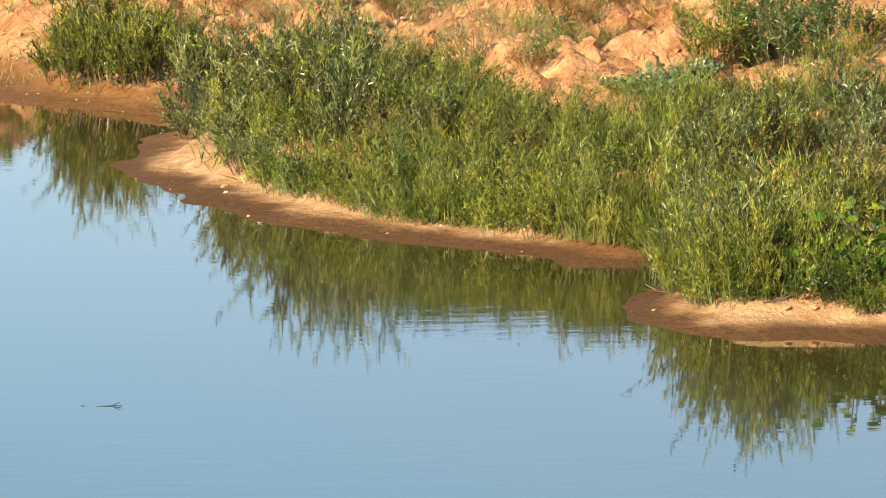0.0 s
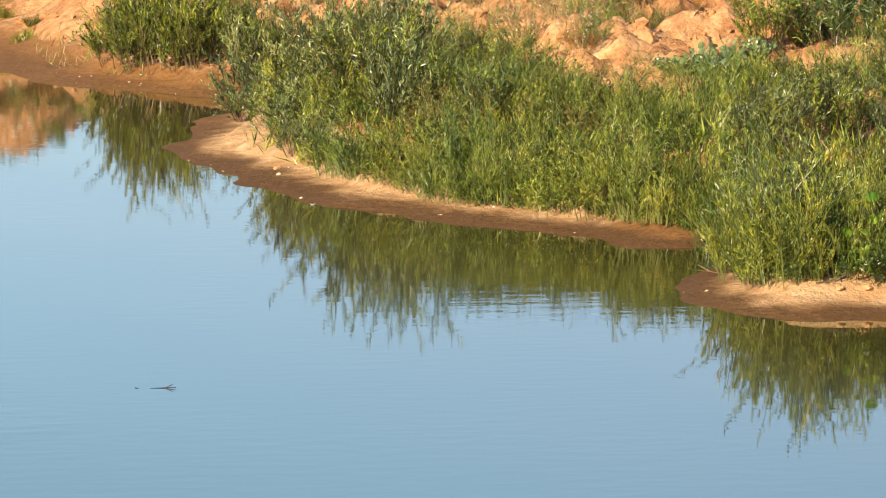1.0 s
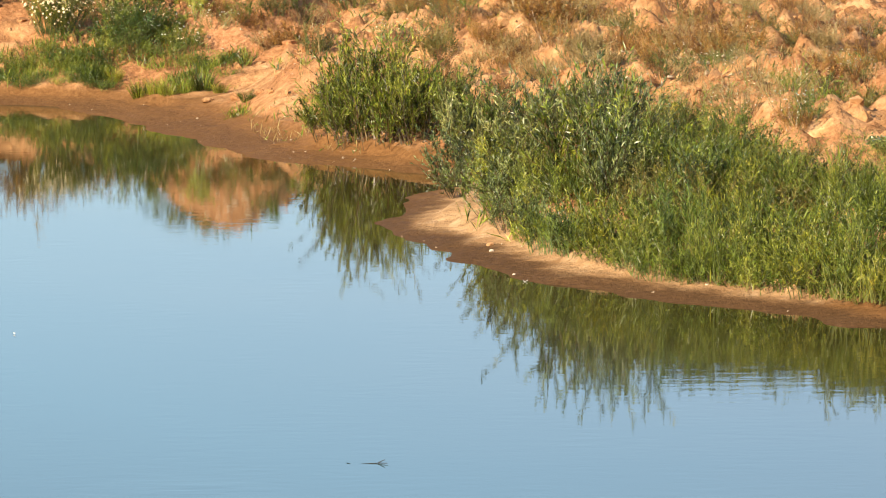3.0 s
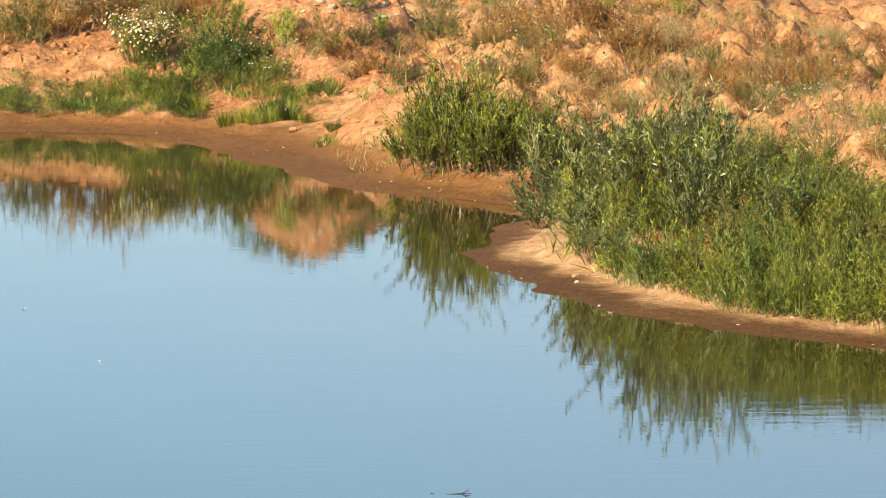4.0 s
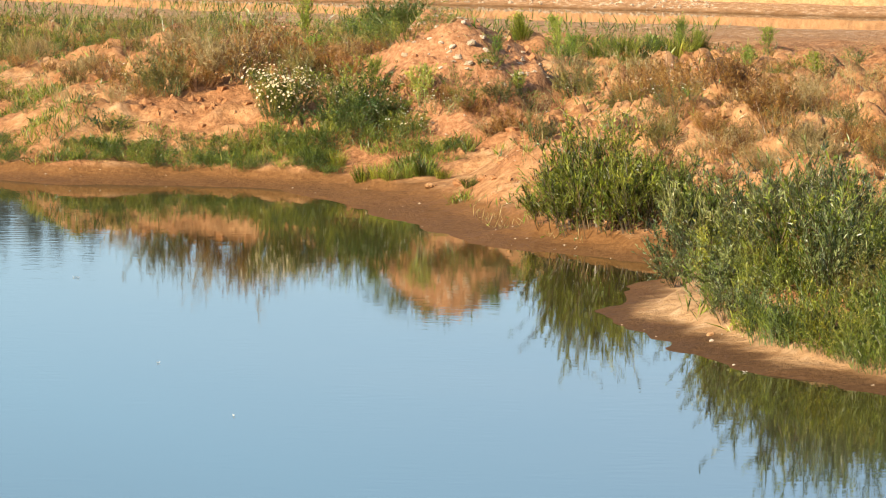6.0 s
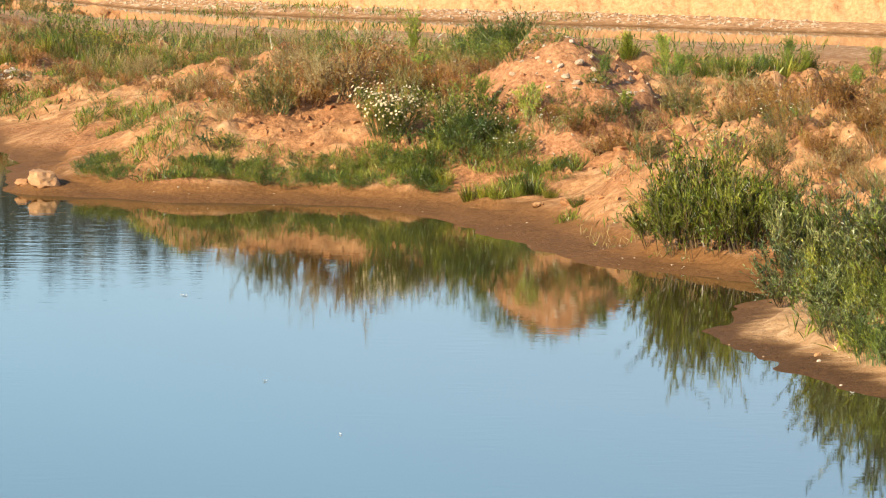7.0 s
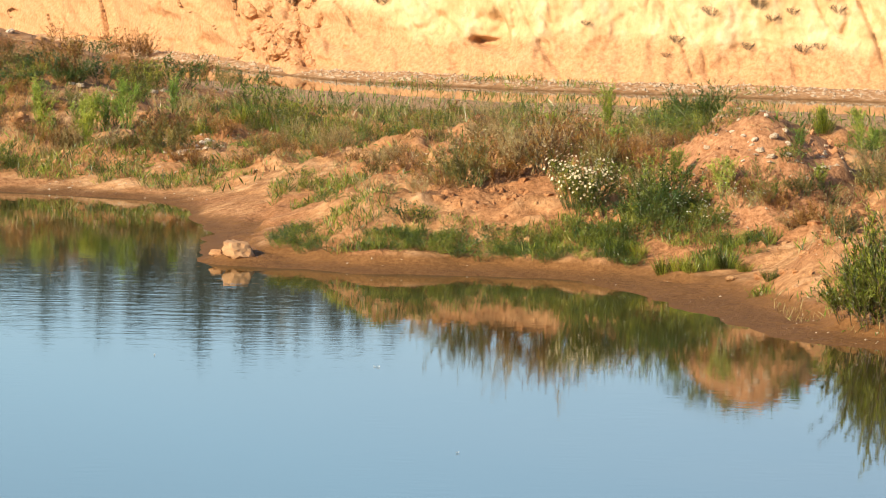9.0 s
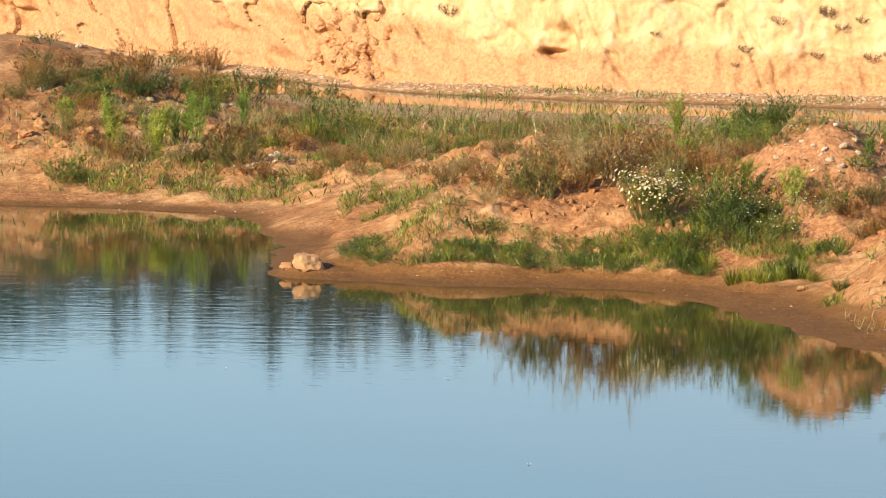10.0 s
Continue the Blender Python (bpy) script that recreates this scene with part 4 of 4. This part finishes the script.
plant(herbs[:4] + willows[1:2], [(5.6, 69.4, 0.75), (5.6, 66.5, 0.7), (6.0, 66.9, 0.7), (6.4, 67.1, 0.65), (6.6, 65.6, 0.65), (6.1, 69.6, 0.55), (6.9, 65.3, 0.6), (7.3, 65.3, 0.6), (5.2, 67.0, 0.9), (5.6, 65.6, 0.85), (6.1, 65.3, 0.8), (4.8, 67.8, 1.0), (4.5, 69.3, 1.0), (6.4, 64.7, 0.8), (6.9, 65.2, 0.8)])
dense = [shrub("leafy_bush", "dense rounded deep green bush on the soil ridge", "shrub", "leafy bushes", (SALLOW, DEEP)[k], STALK, 46, 0.32, 0.42, 6, 16, 0.06, 0.2, 0.4, 0.6) for k in range(2)]
plant(dense, [(-2.6, 106.6, 0.95), (-2.2, 104.9, 1.0), (-2.0, 106.5, 0.85), (-2.8, 106.6, 0.7)])
plant(dense, [(-15.4, 116.2, 0.68), (-17.1, 117.3, 0.64), (-17.9, 115.5, 0.56)])
plant(dense, [(-30.7, 183.6, 0.6), (-30.3, 183.5, 0.55), (-28.7, 180.4, 0.7), (-29.1, 181.0, 0.5)])
# the dark leaf colour here also stands in for deep shade around the daisies
gloom = [shrub("shade_weed", "dark green leafy weeds filling the shade below the daisies", "weed", "dark weeds", DEEP, WOOD, 40, 0.4, 0.4, 5, 14, 0.07, 0.22, 0.45, 0.6)]
plant(gloom + sparse, [(-3.0, 91.2, 0.55), (-2.7, 91.3, 0.51), (-2.4, 91.0, 0.51), (-2.0, 90.8, 0.51), (-2.6, 90.5, 0.47), (-1.6, 90.5, 0.42), (-2.2, 91.2, 0.51), (-2.8, 91.8, 0.51), (-1.8, 91.2, 0.42)])
clear(gloom + tufts + dense + fading + willows + herbs + low + rear + young + columns + rusty + bushes + dark + daisies + sparse + straws + kale + burdock)


# ---- grass and small growth ----
def sward(name, label, material, patches, per_m2, size, lean=0.35, slim=0.08):
    """Grass blades over round patches (x, y, half width, half depth)."""
    base = []
    for cx, cy, rx, ry in patches:
        n = int(per_m2 * math.pi * rx * ry)
        a, r = rng.uniform(0, 2 * math.pi, n), np.sqrt(rng.uniform(0, 1, n))
        base.append(np.stack([cx + np.cos(a) * r * rx, cy + np.sin(a) * r * ry], 1))
    p = np.concatenate(base)
    p = p[(inland(p[:, 0], p[:, 1]) > 0.9) & (bumps(p[:, 0], p[:, 1], 0.9, 2, 33) > -0.3)]
    p = np.column_stack([p, land(p[:, 0], p[:, 1]) - 0.02])
    way = rng.normal(0, lean, p.shape) + np.array([0, 0, 1])
    length = size * rng.uniform(0.4, 1.3, len(p))
    tagged(new(name, mesh_of(name, *blades(p, way, length, length * slim + 0.004, 0.1), material)), label, "grass", kind="stuff")


sward("grass", "short green grass and herbs along the bank", GRASS, [(-3.5, 90.2, 1.3, 1.2), (-4.5, 90.4, 1, 0.8), (-2.5, 90, 1.3, 1.3), (-1.1, 88.9, 1, 1), (-6.5, 90.8, 1, 0.7), (-7.6, 90.4, 0.9, 0.6), (-9.2, 98.5, 0.8, 1.3), (-10.2, 100.6, 0.7, 1.5), (-8.2, 92, 0.7, 1), (-11.6, 110.8, 0.8, 1.2), (-12.8, 112.5, 0.7, 1.2), (-10.5, 111, 0.8, 1.2), (-7.4, 107.5, 0.8, 1.2), (-13, 106.1, 1.5, 1.5), (-15.1, 107.8, 1.2, 1.5), (-17.2, 108.3, 1.2, 1.5), (-6, 109.2, 0.9, 1.3), (-2.2, 102, 1.2, 2), (3.2, 108.5, 1.6, 3), (-0.9, 88.4, 1, 0.9), (-0.2, 84.8, 0.7, 0.7), (7, 60.8, 2, 1), (5.5, 62.5, 2, 0.7)], 420, 0.22, 0.45, 0.045)
sward("undergrowth", "dense green undergrowth beneath the shore shrubs", SALLOW, [(4.2, 68.0, 2.0, 4.2), (6.5, 63.6, 2.2, 2.6), (9.0, 61.5, 1.8, 4.0), (8.8, 57.3, 1.6, 1.7)], 130, 0.36, 0.4, 0.05)
sward("dry_grass", "sparse straw-coloured dry grass on the soil bank", STRAW, [(3.5, 84, 4.0, 7), (8, 78, 3.5, 5), (-5, 101, 5, 8), (-12.5, 112, 6, 7), (1.5, 96, 4, 6), (6, 92, 4, 5), (-17, 112, 4, 4), (-8, 118, 8, 9)], 30, 0.26, 0.5, 0.04)
def bank_growth():
    """Weeds along the trodden far bank, in patches."""
    kinds = [shrub("bank_weed", "low green weeds growing on the muddy bank", "weed", "bank weeds", (GRASS, DEEP, SALLOW)[k], STALK, 24, 0.5, 0.5, 2, 10, 0.12, 0.14, 0.5, 0.6) for k in range(3)]
    spots = []
    for k in range(3000):
        x, y = rng.uniform(-9.5, -2.9), rng.uniform(84, 93)
        s = float(inland(np.array([x]), np.array([y]))[0])
        if 0.95 < s < 2.0 and float(bumps(np.array([x]), np.array([0.0]), 1.6, 2, 19)[0]) > (-0.8 if x > -5.8 else -0.5) and len(spots) < 190:
            spots.append((x, y, rng.uniform(0.12, 0.32)))
    plant(kinds, spots, 0.7)
    clear(kinds)


bank_growth()


def ridge_growth():
    """Drying weeds and thin stalks all over the dug ridge, thickest on its eastern half."""
    kinds = [shrub("ridge_stalk", "thin russet stalks of drying weeds on dug soil", "weed", "ridge weeds", (RUST, STRAW, OLIVE, RUST)[k], (RUST, STRAW, STALK, WOOD)[k], 22, 0.3, 0.35, 5, 11, 0.055, 0.17, 0.55, 0.7) for k in range(4)]
    green = [shrub("green_weed", "small fresh green weed on dug soil", "weed", "green weeds", (HERB, GRASS)[k], STALK, 20, 0.3, 0.4, 4, 12, 0.06, 0.18, 0.45, 0.7) for k in range(2)]
    for pick, x0, x1, y0, y1, count, seed in ((kinds, 2.2, 10.5, 79, 96, 230, 5), (kinds, -8.5, -1.5, 92.5, 104, 70, 6), (green, -17, -6, 105, 116, 36, 7), (kinds, -18, -8, 106, 118, 40, 8), (kinds, -12, -3, 105, 115, 60, 11), (green, -12, -3, 106, 114, 26, 12), (green, 0, 8, 98, 112, 36, 9), (green, 5.5, 10, 66, 78, 24, 10)):
        spots = []
        while len(spots) < count:
            x, y = rng.uniform(x0, x1), rng.uniform(y0, y1)
            here = float(bumps(np.array([x]), np.array([y * 0.5]), 1.7, 2, seed)[0])
            if here > rng.uniform(-0.3, 0.4) and float(inland(np.array([x]), np.array([y]))[0]) > 2.6 and math.hypot((x + 1) / 1.6, (y - 93.2) / 2.6) > 1:
                spots.append((x, y, rng.uniform(0.28, 0.72)))
        plant(pick, spots, 0.9)
    clear(kinds + green)


ridge_growth()


def face_shrubs():
    # dark brush; some of it stands in for shaded root cracks in the face
    kinds = [shrub("face_shrub", "small dark withered brush marking shrubs and root cracks in the quarry face", "shrub", "face shrubs", WOOD, WOOD, 16, 0.25, 0.75, 5, 8, 0.09, 0.3)]
    for u, h, s in ((-12.9, 2.3, 0.55), (-15.9, 2.1, 0.35), (-1.4, 2.6, 0.4), (-0.4, 2.35, 0.3), (0.6, 2.8, 0.35), (-18.2, 3.0, 0.5), (-2.8, 2.27, 0.42), (-1.4, 2.51, 0.4), (-1.0, 2.15, 0.3), (-0.1, 1.26, 0.4), (-3.8, 1.45, 0.34), (-1.7, 1.31, 0.3), (0.4, 1.37, 0.3), (0.9, 2.43, 0.36), (-6.5, 1.88, 0.22), (-4.1, 1.03, 0.2)):
        ob = copy_thing(kinds[0], Matrix.Identity(4))
        ob.matrix_basis = pose(u, float(face(np.array([u]), np.array([h]))[0]), h, 25) @ Matrix.Scale(s, 4)
    clear(kinds)


face_shrubs()
sward("ridge_weed", "scattered small green weeds on sandy soil", GRASS, [(3.5, 84, 4.0, 7), (8, 78, 3.5, 5), (-5, 101, 5, 8), (-12.5, 110, 6, 6), (1.5, 98, 4, 7), (-17, 112, 4, 4), (-8, 120, 8, 10), (-4, 116, 10, 8)], 14, 0.22, 0.5, 0.12)
sward("foot_grass", "low green grass along the foot of the quarry face", GRASS, [(-11, 149.7, 3.2, 0.7), (-7.2, 148.2, 1.6, 0.5), (-1.5, 146.3, 1.0, 0.4)], 70, 0.32, 0.4, 0.05)
sward("tall_grass", "tall fine grey-green grass before the pool", SALLOW, [(-9.8, 111.5, 2.2, 2.0), (-6.8, 110, 1.8, 2.0), (-12.2, 112.5, 1.2, 1.2)], 20, 0.5, 0.3, 0.022)
sward("reed_grass", "tall straw-coloured grass before the pool", STRAW, [(-8.5, 111, 2.6, 2.0), (-5.0, 108, 2.0, 2.0)], 34, 0.42, 0.3, 0.02)
sward("pool_weed", "green weeds along the gravel by the pool", GRASS, [(-12, 149.5, 5, 0.9), (-9, 133, 8, 4), (0, 130, 6, 3)], 12, 0.35, 0.4, 0.06)


# ---- stones and clods ----
def lump(name, material, seed, squash=0.7):
    bm = bmesh.new()
    bmesh.ops.create_icosphere(bm, subdivisions=3, radius=0.5)
    for v in bm.verts:
        v.co *= 1 + 0.35 * noise.noise(v.co * 2.3 + Vector((seed * 7.3, 0, 0))) + 0.2 * noise.noise(v.co * 5 + Vector((0, seed * 3.1, 0))) + 0.14 * noise.noise(v.co * 11 + Vector((0, 0, seed * 1.7)))
        v.co.z *= squash
    me = bpy.data.meshes.new(name)
    bm.to_mesh(me)
    bm.free()
    me.materials.append(material)
    return me


def strew(name, label, category, group, material, spots):
    shapes = [lump(name, material, k + len(name)) for k in range(3)]
    for k, (x, y, s) in enumerate(spots):
        ob = tagged(new(name, shapes[k % 3]), label, category, group)
        z = float(land(np.array([x]), np.array([y]))[0])
        s *= 0.8
        ob.matrix_basis = pose(x, y, z + s * 0.1, rng.uniform(-20, 20), rng.uniform(-20, 20), rng.uniform(0, 360)) @ Matrix.Diagonal((s * 1.3, s * 1.1, s, 1))


strew("stone", "pale angular stone lying on orange soil", "stone", "pale stones", STONE, [(-0.6, 91.8, 0.16), (-0.9, 92.2, 0.12), (-1.1, 92.3, 0.1), (-0.8, 92, 0.1), (-1.5, 93.5, 0.12), (-1.1, 91.7, 0.09), (-1.5, 91.3, 0.09), (-2.2, 91.6, 0.08), (-1.4, 90.9, 0.09), (-13, 109.3, 0.17), (-13.3, 108.5, 0.14), (-13, 111.2, 0.15), (-13.1, 108.3, 0.12), (-13.6, 108.6, 0.12), (0.2, 92, 0.09), (-0.3, 92.3, 0.09), (-3.2, 95.9, 0.07), (-12.6, 109.6, 0.15), (-1.3, 91.4, 0.09), (-1.7, 93.5, 0.09), (-12.8, 108.2, 0.11), (-13.3, 108.3, 0.11)])
strew("stone", "pale stone on the sandy shore", "stone", "shore stones", STONE, [(-0.6, 91.8, 0.13), (6.2, 85.4, 0.08), (3.3, 66.8, 0.08), (2.8, 66.5, 0.07), (3, 64.4, 0.04), (5.3, 62.4, 0.04), (6.8, 84, 0.09), (6.1, 78.8, 0.08), (7.8, 83.8, 0.11), (7, 79.5, 0.08), (4.2, 99.7, 0.11), (4.8, 78.9, 0.07), (5.9, 85.7, 0.09)])
strew("stone", "pale broken stone in a pile on the bank", "stone", "piled stones", STONE, [(-30.6, 181.5, 0.4), (-30.2, 181.1, 0.36), (-28.9, 179.3, 0.52), (-28.3, 177.6, 0.43), (-20.5, 123.9, 0.19), (-19.5, 123.7, 0.22), (-15.5, 118.5, 0.18), (-15.3, 118.8, 0.21), (-15.1, 119, 0.16), (-17, 117.3, 0.18), (-16.8, 117.2, 0.18), (-19.2, 116.3, 0.21), (-13.4, 108.5, 0.1), (-13.1, 109, 0.07), (-13.6, 108.3, 0.08), (-13.3, 108.3, 0.1), (-12.9, 109.4, 0.11), (-13.4, 108.4, 0.13), (-13.1, 108.6, 0.12), (-13.5, 108.4, 0.11), (-13.3, 108.8, 0.13), (-13.2, 108.6, 0.13), (-12.9, 108.8, 0.1), (-12.9, 109.4, 0.13), (-13.1, 111.2, 0.07), (-13.4, 108.3, 0.1), (-13.1, 109.2, 0.11), (-13.2, 108.6, 0.11), (-13, 108.6, 0.12), (-12.7, 108.5, 0.13), (-13, 109.3, 0.13), (-12.7, 108.5, 0.11), (-13, 109.3, 0.12), (-13.1, 109.1, 0.07)])
strew("clod", "large lump of orange soil on the dug bank", "clod", "bank lumps", SOIL, [(-19.2, 112.1, 0.5), (-18.8, 111.8, 0.42), (-18.6, 112.7, 0.43), (-14.8, 109.8, 0.56), (-14.7, 113, 0.38), (-16.7, 113.6, 0.48), (-17.1, 113.7, 0.3), (-18.2, 114.4, 0.33), (-17.4, 111.9, 0.45), (-17.9, 111.3, 0.37), (-18.9, 111, 0.37), (-18.9, 113.6, 0.38)])
strew("clod", "lump of ochre soil on the beach", "clod", "soil lumps", CLOD, [(3.3, 66.8, 0.18), (2.8, 67, 0.1), (-0.7, 85, 0.15), (-0.1, 83.6, 0.13)])
strew("clod", "lump of ochre soil on the sandy point", "clod", "soil lumps", CLOD, [(8.7, 54.7, 0.18), (8.7, 54.4, 0.13), (8.4, 54.4, 0.1), (7.6, 55.3, 0.09)])

strew("clod", "lump of ochre soil on the trodden bank", "clod", "bank clods", SOIL, [(-1.2, 86.4, 0.2), (-0.7, 85.9, 0.24), (-0.3, 85.3, 0.2), (-0.1, 84.6, 0.18)])
strew("stone", "pale block lying on the heap of orange soil", "stone", "heap stones", STONE, [(-0.55, 92.3, 0.19), (-0.8, 92.0, 0.15), (-0.3, 91.9, 0.16), (-0.35, 92.6, 0.12), (-0.7, 92.7, 0.11), (-1.3, 92.6, 0.12), (-1.75, 92.6, 0.15), (-1.2, 93.3, 0.1), (0.35, 92.2, 0.11)])
strew("boulder", "rounded pale ochre boulder at the water's edge", "boulder", "", CLOD, [(-10.1, 90.5, 0.62)])
strew("boulder", "small ochre boulder beside the muddy shore", "boulder", "", CLOD, [(-10.5, 90.75, 0.28)])


def crumbs():
    """Broken soil, in lumps too many to count, over the dug banks."""
    boxes = [(0, 10.5, 70, 95, 2800), (-3.5, 4, 88, 98, 700), (-9, -2, 90.5, 100, 1100), (-18, -9, 104, 118, 600), (-21, -14, 112, 124, 300)]
    bm = bmesh.new()
    bmesh.ops.create_icosphere(bm, subdivisions=1, radius=0.5)
    bm.verts.ensure_lookup_table()
    shape = np.array([v.co[:] for v in bm.verts])
    tri = np.array([[v.index for v in f.verts] for f in bm.faces])
    bm.free()
    verts, faces, at = [], [], 0
    for x0, x1, y0, y1, n in boxes:
        x, y = rng.uniform(x0, x1, n), rng.uniform(y0, y1, n)
        ok = (inland(x, y) > 1.7) & (bumps(x, y, 2.0, 2, 88) > -0.2)
        x, y = x[ok], y[ok]
        s = 0.05 + 0.26 * rng.uniform(0, 1, len(x)) ** 4
        c = np.column_stack([x, y, land(x, y) - 0.08 * s])
        v = shape[None] * rng.uniform(0.4, 1.35, (len(x), len(shape), 1)) * s[:, None, None] * rng.uniform(0.7, 1.3, (len(x), 1, 3))
        verts.append((c[:, None] + v).reshape(-1, 3))
        faces.append((np.arange(len(x))[:, None, None] * len(shape) + tri[None]).reshape(-1, 3) + at)
        at += len(x) * len(shape)
    ob = new("broken_soil", mesh_of("broken_soil", np.concatenate(verts), np.concatenate(faces), SOIL))
    tagged(ob, "crumbled lumps of orange soil over the banks", "soil", kind="stuff")


crumbs()


def pebbles():
    """Small stones, too many to count, over the dug soil, the shore and the gravel."""
    boxes = [(-22, 6, 145, 150, 1700, 0.13), (-3, 3, 90, 97, 260, 0.06), (-1.8, 0.6, 91.5, 95.5, 80, 0.1), (0, 9, 78, 92, 450, 0.05), (-16, -11, 106, 112, 260, 0.07), (-18, -11, 103, 107, 110, 0.045), (-10, 8, 55, 91, 700, 0.04), (5.4, 7.8, 78.0, 83.5, 260, 0.09)]
    verts, faces, at = [], [], 0
    corner = np.array([(1, 0, 0), (-1, 0, 0), (0, 1, 0), (0, -1, 0), (0, 0, 1), (0, 0, -1)], float)
    tri = np.array([(0, 2, 4), (2, 1, 4), (1, 3, 4), (3, 0, 4), (2, 0, 5), (1, 2, 5), (3, 1, 5), (0, 3, 5)])
    for x0, x1, y0, y1, n, size in boxes:
        x, y = rng.uniform(x0, x1, n), rng.uniform(y0, y1, n)
        if y1 > 140:
            y = cliff_line(x) - 2.4 * rng.uniform(0, 1, n) ** 1.6
        s = inland(x, y)
        ok = (s > 0.1) if y0 != 55 else (s > 0.05) & (s < 1.1)
        x, y = x[ok], y[ok]
        c = np.column_stack([x, y, land(x, y)])
        r = size * rng.uniform(0.3, 1.0, (len(c), 1, 1)) * rng.uniform(0.6, 1.3, (len(c), 1, 3))
        v = c[:, None] + corner[None] * r * np.array([0.7, 0.7, 0.45]) + rng.normal(0, 0.1 * size, (len(c), 6, 3))
        verts.append(v.reshape(-1, 3))
        faces.append((np.arange(len(c))[:, None, None] * 6 + tri[None]).reshape(-1, 3) + at)
        at += len(c) * 6
    ob = new("pebble", mesh_of("pebble", np.concatenate(verts), np.concatenate(faces), STONE))
    tagged(ob, "scattered pale pebbles on soil and gravel", "pebbles", kind="stuff")


pebbles()


# ---- fallen blocks on the quarry face, its shrubs, and the wood beyond ----
def fallen_blocks():
    """Blocks half sunk in the slump."""
    shapes = [lump("fallen_block", FACE, 30 + k, 0.9) for k in range(4)]
    for k in range(70):
        h = rng.uniform(0.0, 1.0) ** 1.5 * 3.2 + 0.35
        x = -15.4 - 0.62 * h + rng.normal(0, 0.9)
        s = 0.18 + 0.7 * rng.uniform(0, 1) ** 2
        y = float(face(np.array([x]), np.array([h]))[0])
        ob = tagged(new("fallen_block", shapes[k % 4]), "block of fallen ochre sandstone on the quarry slump", "rock", "fallen blocks")
        ob.matrix_basis = pose(x, y + 0.16 * s, h, rng.uniform(-40, 40), rng.uniform(-40, 40), rng.uniform(0, 360)) @ Matrix.Diagonal((s, s * 0.9, s * 0.8, 1))


fallen_blocks()


def far_wood():
    """Conifers on the high ground beyond the quarry."""
    pieces = []
    for k in range(420):
        x = rng.uniform(-80, -23)
        y = rng.uniform(285, 330)
        high = rng.uniform(14.6, 17) + (1.6 if k % 5 == 0 and -34 < x < -25 else 0)
        n = 110
        s = rng.uniform(0, 1, n)
        a = rng.uniform(0, 2 * math.pi, n)
        p = np.stack([x + 0 * s, y + 0 * s, 5.0 + s * high], 1)
        way = np.stack([np.cos(a), np.sin(a), 0.15 + 0.9 * s], 1)
        pieces.append(blades(p, way, (1.08 - s) * high * 0.3 + 0.6, 1.5 * (1.1 - s) + 0.3, 0.2))
    tagged(new("far_wood", mesh_of("far_wood", *joined(*pieces), HAZED_FOREST)), "distant dark conifer wood beyond the quarry", "wood", kind="stuff")


far_wood()


# ---- on the water ----
def feather(x, y, turn):
    """A small curled white feather afloat."""
    t = np.linspace(0, 1, 7)
    w = 0.016 * np.sin(np.pi * (0.08 + 0.9 * t))
    z = 0.004 + 0.03 * (2 * t - 1) ** 2
    verts = np.concatenate([np.stack([t * 0.11, w, z + 0.012], 1), np.stack([t * 0.11, 0 * w, z], 1), np.stack([t * 0.11, -w, z + 0.012], 1)])
    i = np.arange(6)
    faces = np.concatenate([np.stack([i, i + 1, i + 8, i + 7], 1), np.stack([i + 7, i + 8, i + 15, i + 14], 1)])
    ob = tagged(new("feather", mesh_of("feather", verts, faces, FEATHER)), "small white feather floating on the pond", "feather", "floating feathers")
    ob.matrix_basis = pose(x, y, 0, 0, 0, turn) @ Matrix.Scale(0.55, 4)


for k, (x, y) in enumerate([(-4.35, 64.10), (-3.10, 59.24), (-6.19, 73.97), (-9.60, 74.95), (3.08, 63.76), (-6.18, 73.88)]):
    feather(x, y, 40 + 75 * k)


def twig(x, y):
    """A dead twig that lies half under water, one end raised."""
    bm = [np.array([(-0.45, 0.0, -0.02), (-0.1, 0.05, 0.01), (0.12, 0.02, 0.02), (0.12, 0.02, 0.02), (-0.2, 0.0, 0.0)]), np.array([(-0.1, 0.05, 0.01), (0.12, 0.02, 0.02), (0.22, 0.0, 0.07), (0.24, -0.08, 0.03), (-0.3, 0.15, 0.02)])]
    ob = tagged(new("twig", mesh_of("twig", *stalks(bm[0], bm[1], 0.008, 0.006), SOAKED)), "thin dark twig breaking the water's surface", "twig")
    ob.matrix_basis = pose(x, y, -0.01, 0, 0, 10) @ Matrix.Diagonal((0.7, 0.7, 0.7, 1))


twig(*(0.88, 49.66))


def dead_twig(x, y, turn, size):
    """A forked dry twig lying on the sand."""
    a = np.array([(0, 0, 0.01), (0.35, 0.04, 0.05), (0.35, 0.04, 0.05), (0.2, 0.02, 0.03)])
    b = np.array([(0.35, 0.04, 0.05), (0.62, 0.0, 0.16), (0.55, 0.18, 0.08), (0.3, -0.14, 0.06)])
    z = float(land(np.array([x]), np.array([y]))[0])
    ob = tagged(new("dead_twig", mesh_of("dead_twig", *stalks(a, b, 0.014, 0.007), WOOD)), "dry forked twig lying on the sandy point", "twig", "dead twigs")
    ob.matrix_basis = pose(x, y, z, 0, 0, turn) @ Matrix.Scale(size, 4)


for k, (x, y) in enumerate([(7.43, 56.34), (8.44, 54.54), (8.15, 54.48)]):
    dead_twig(x, y, 150 - 70 * k, 0.6)
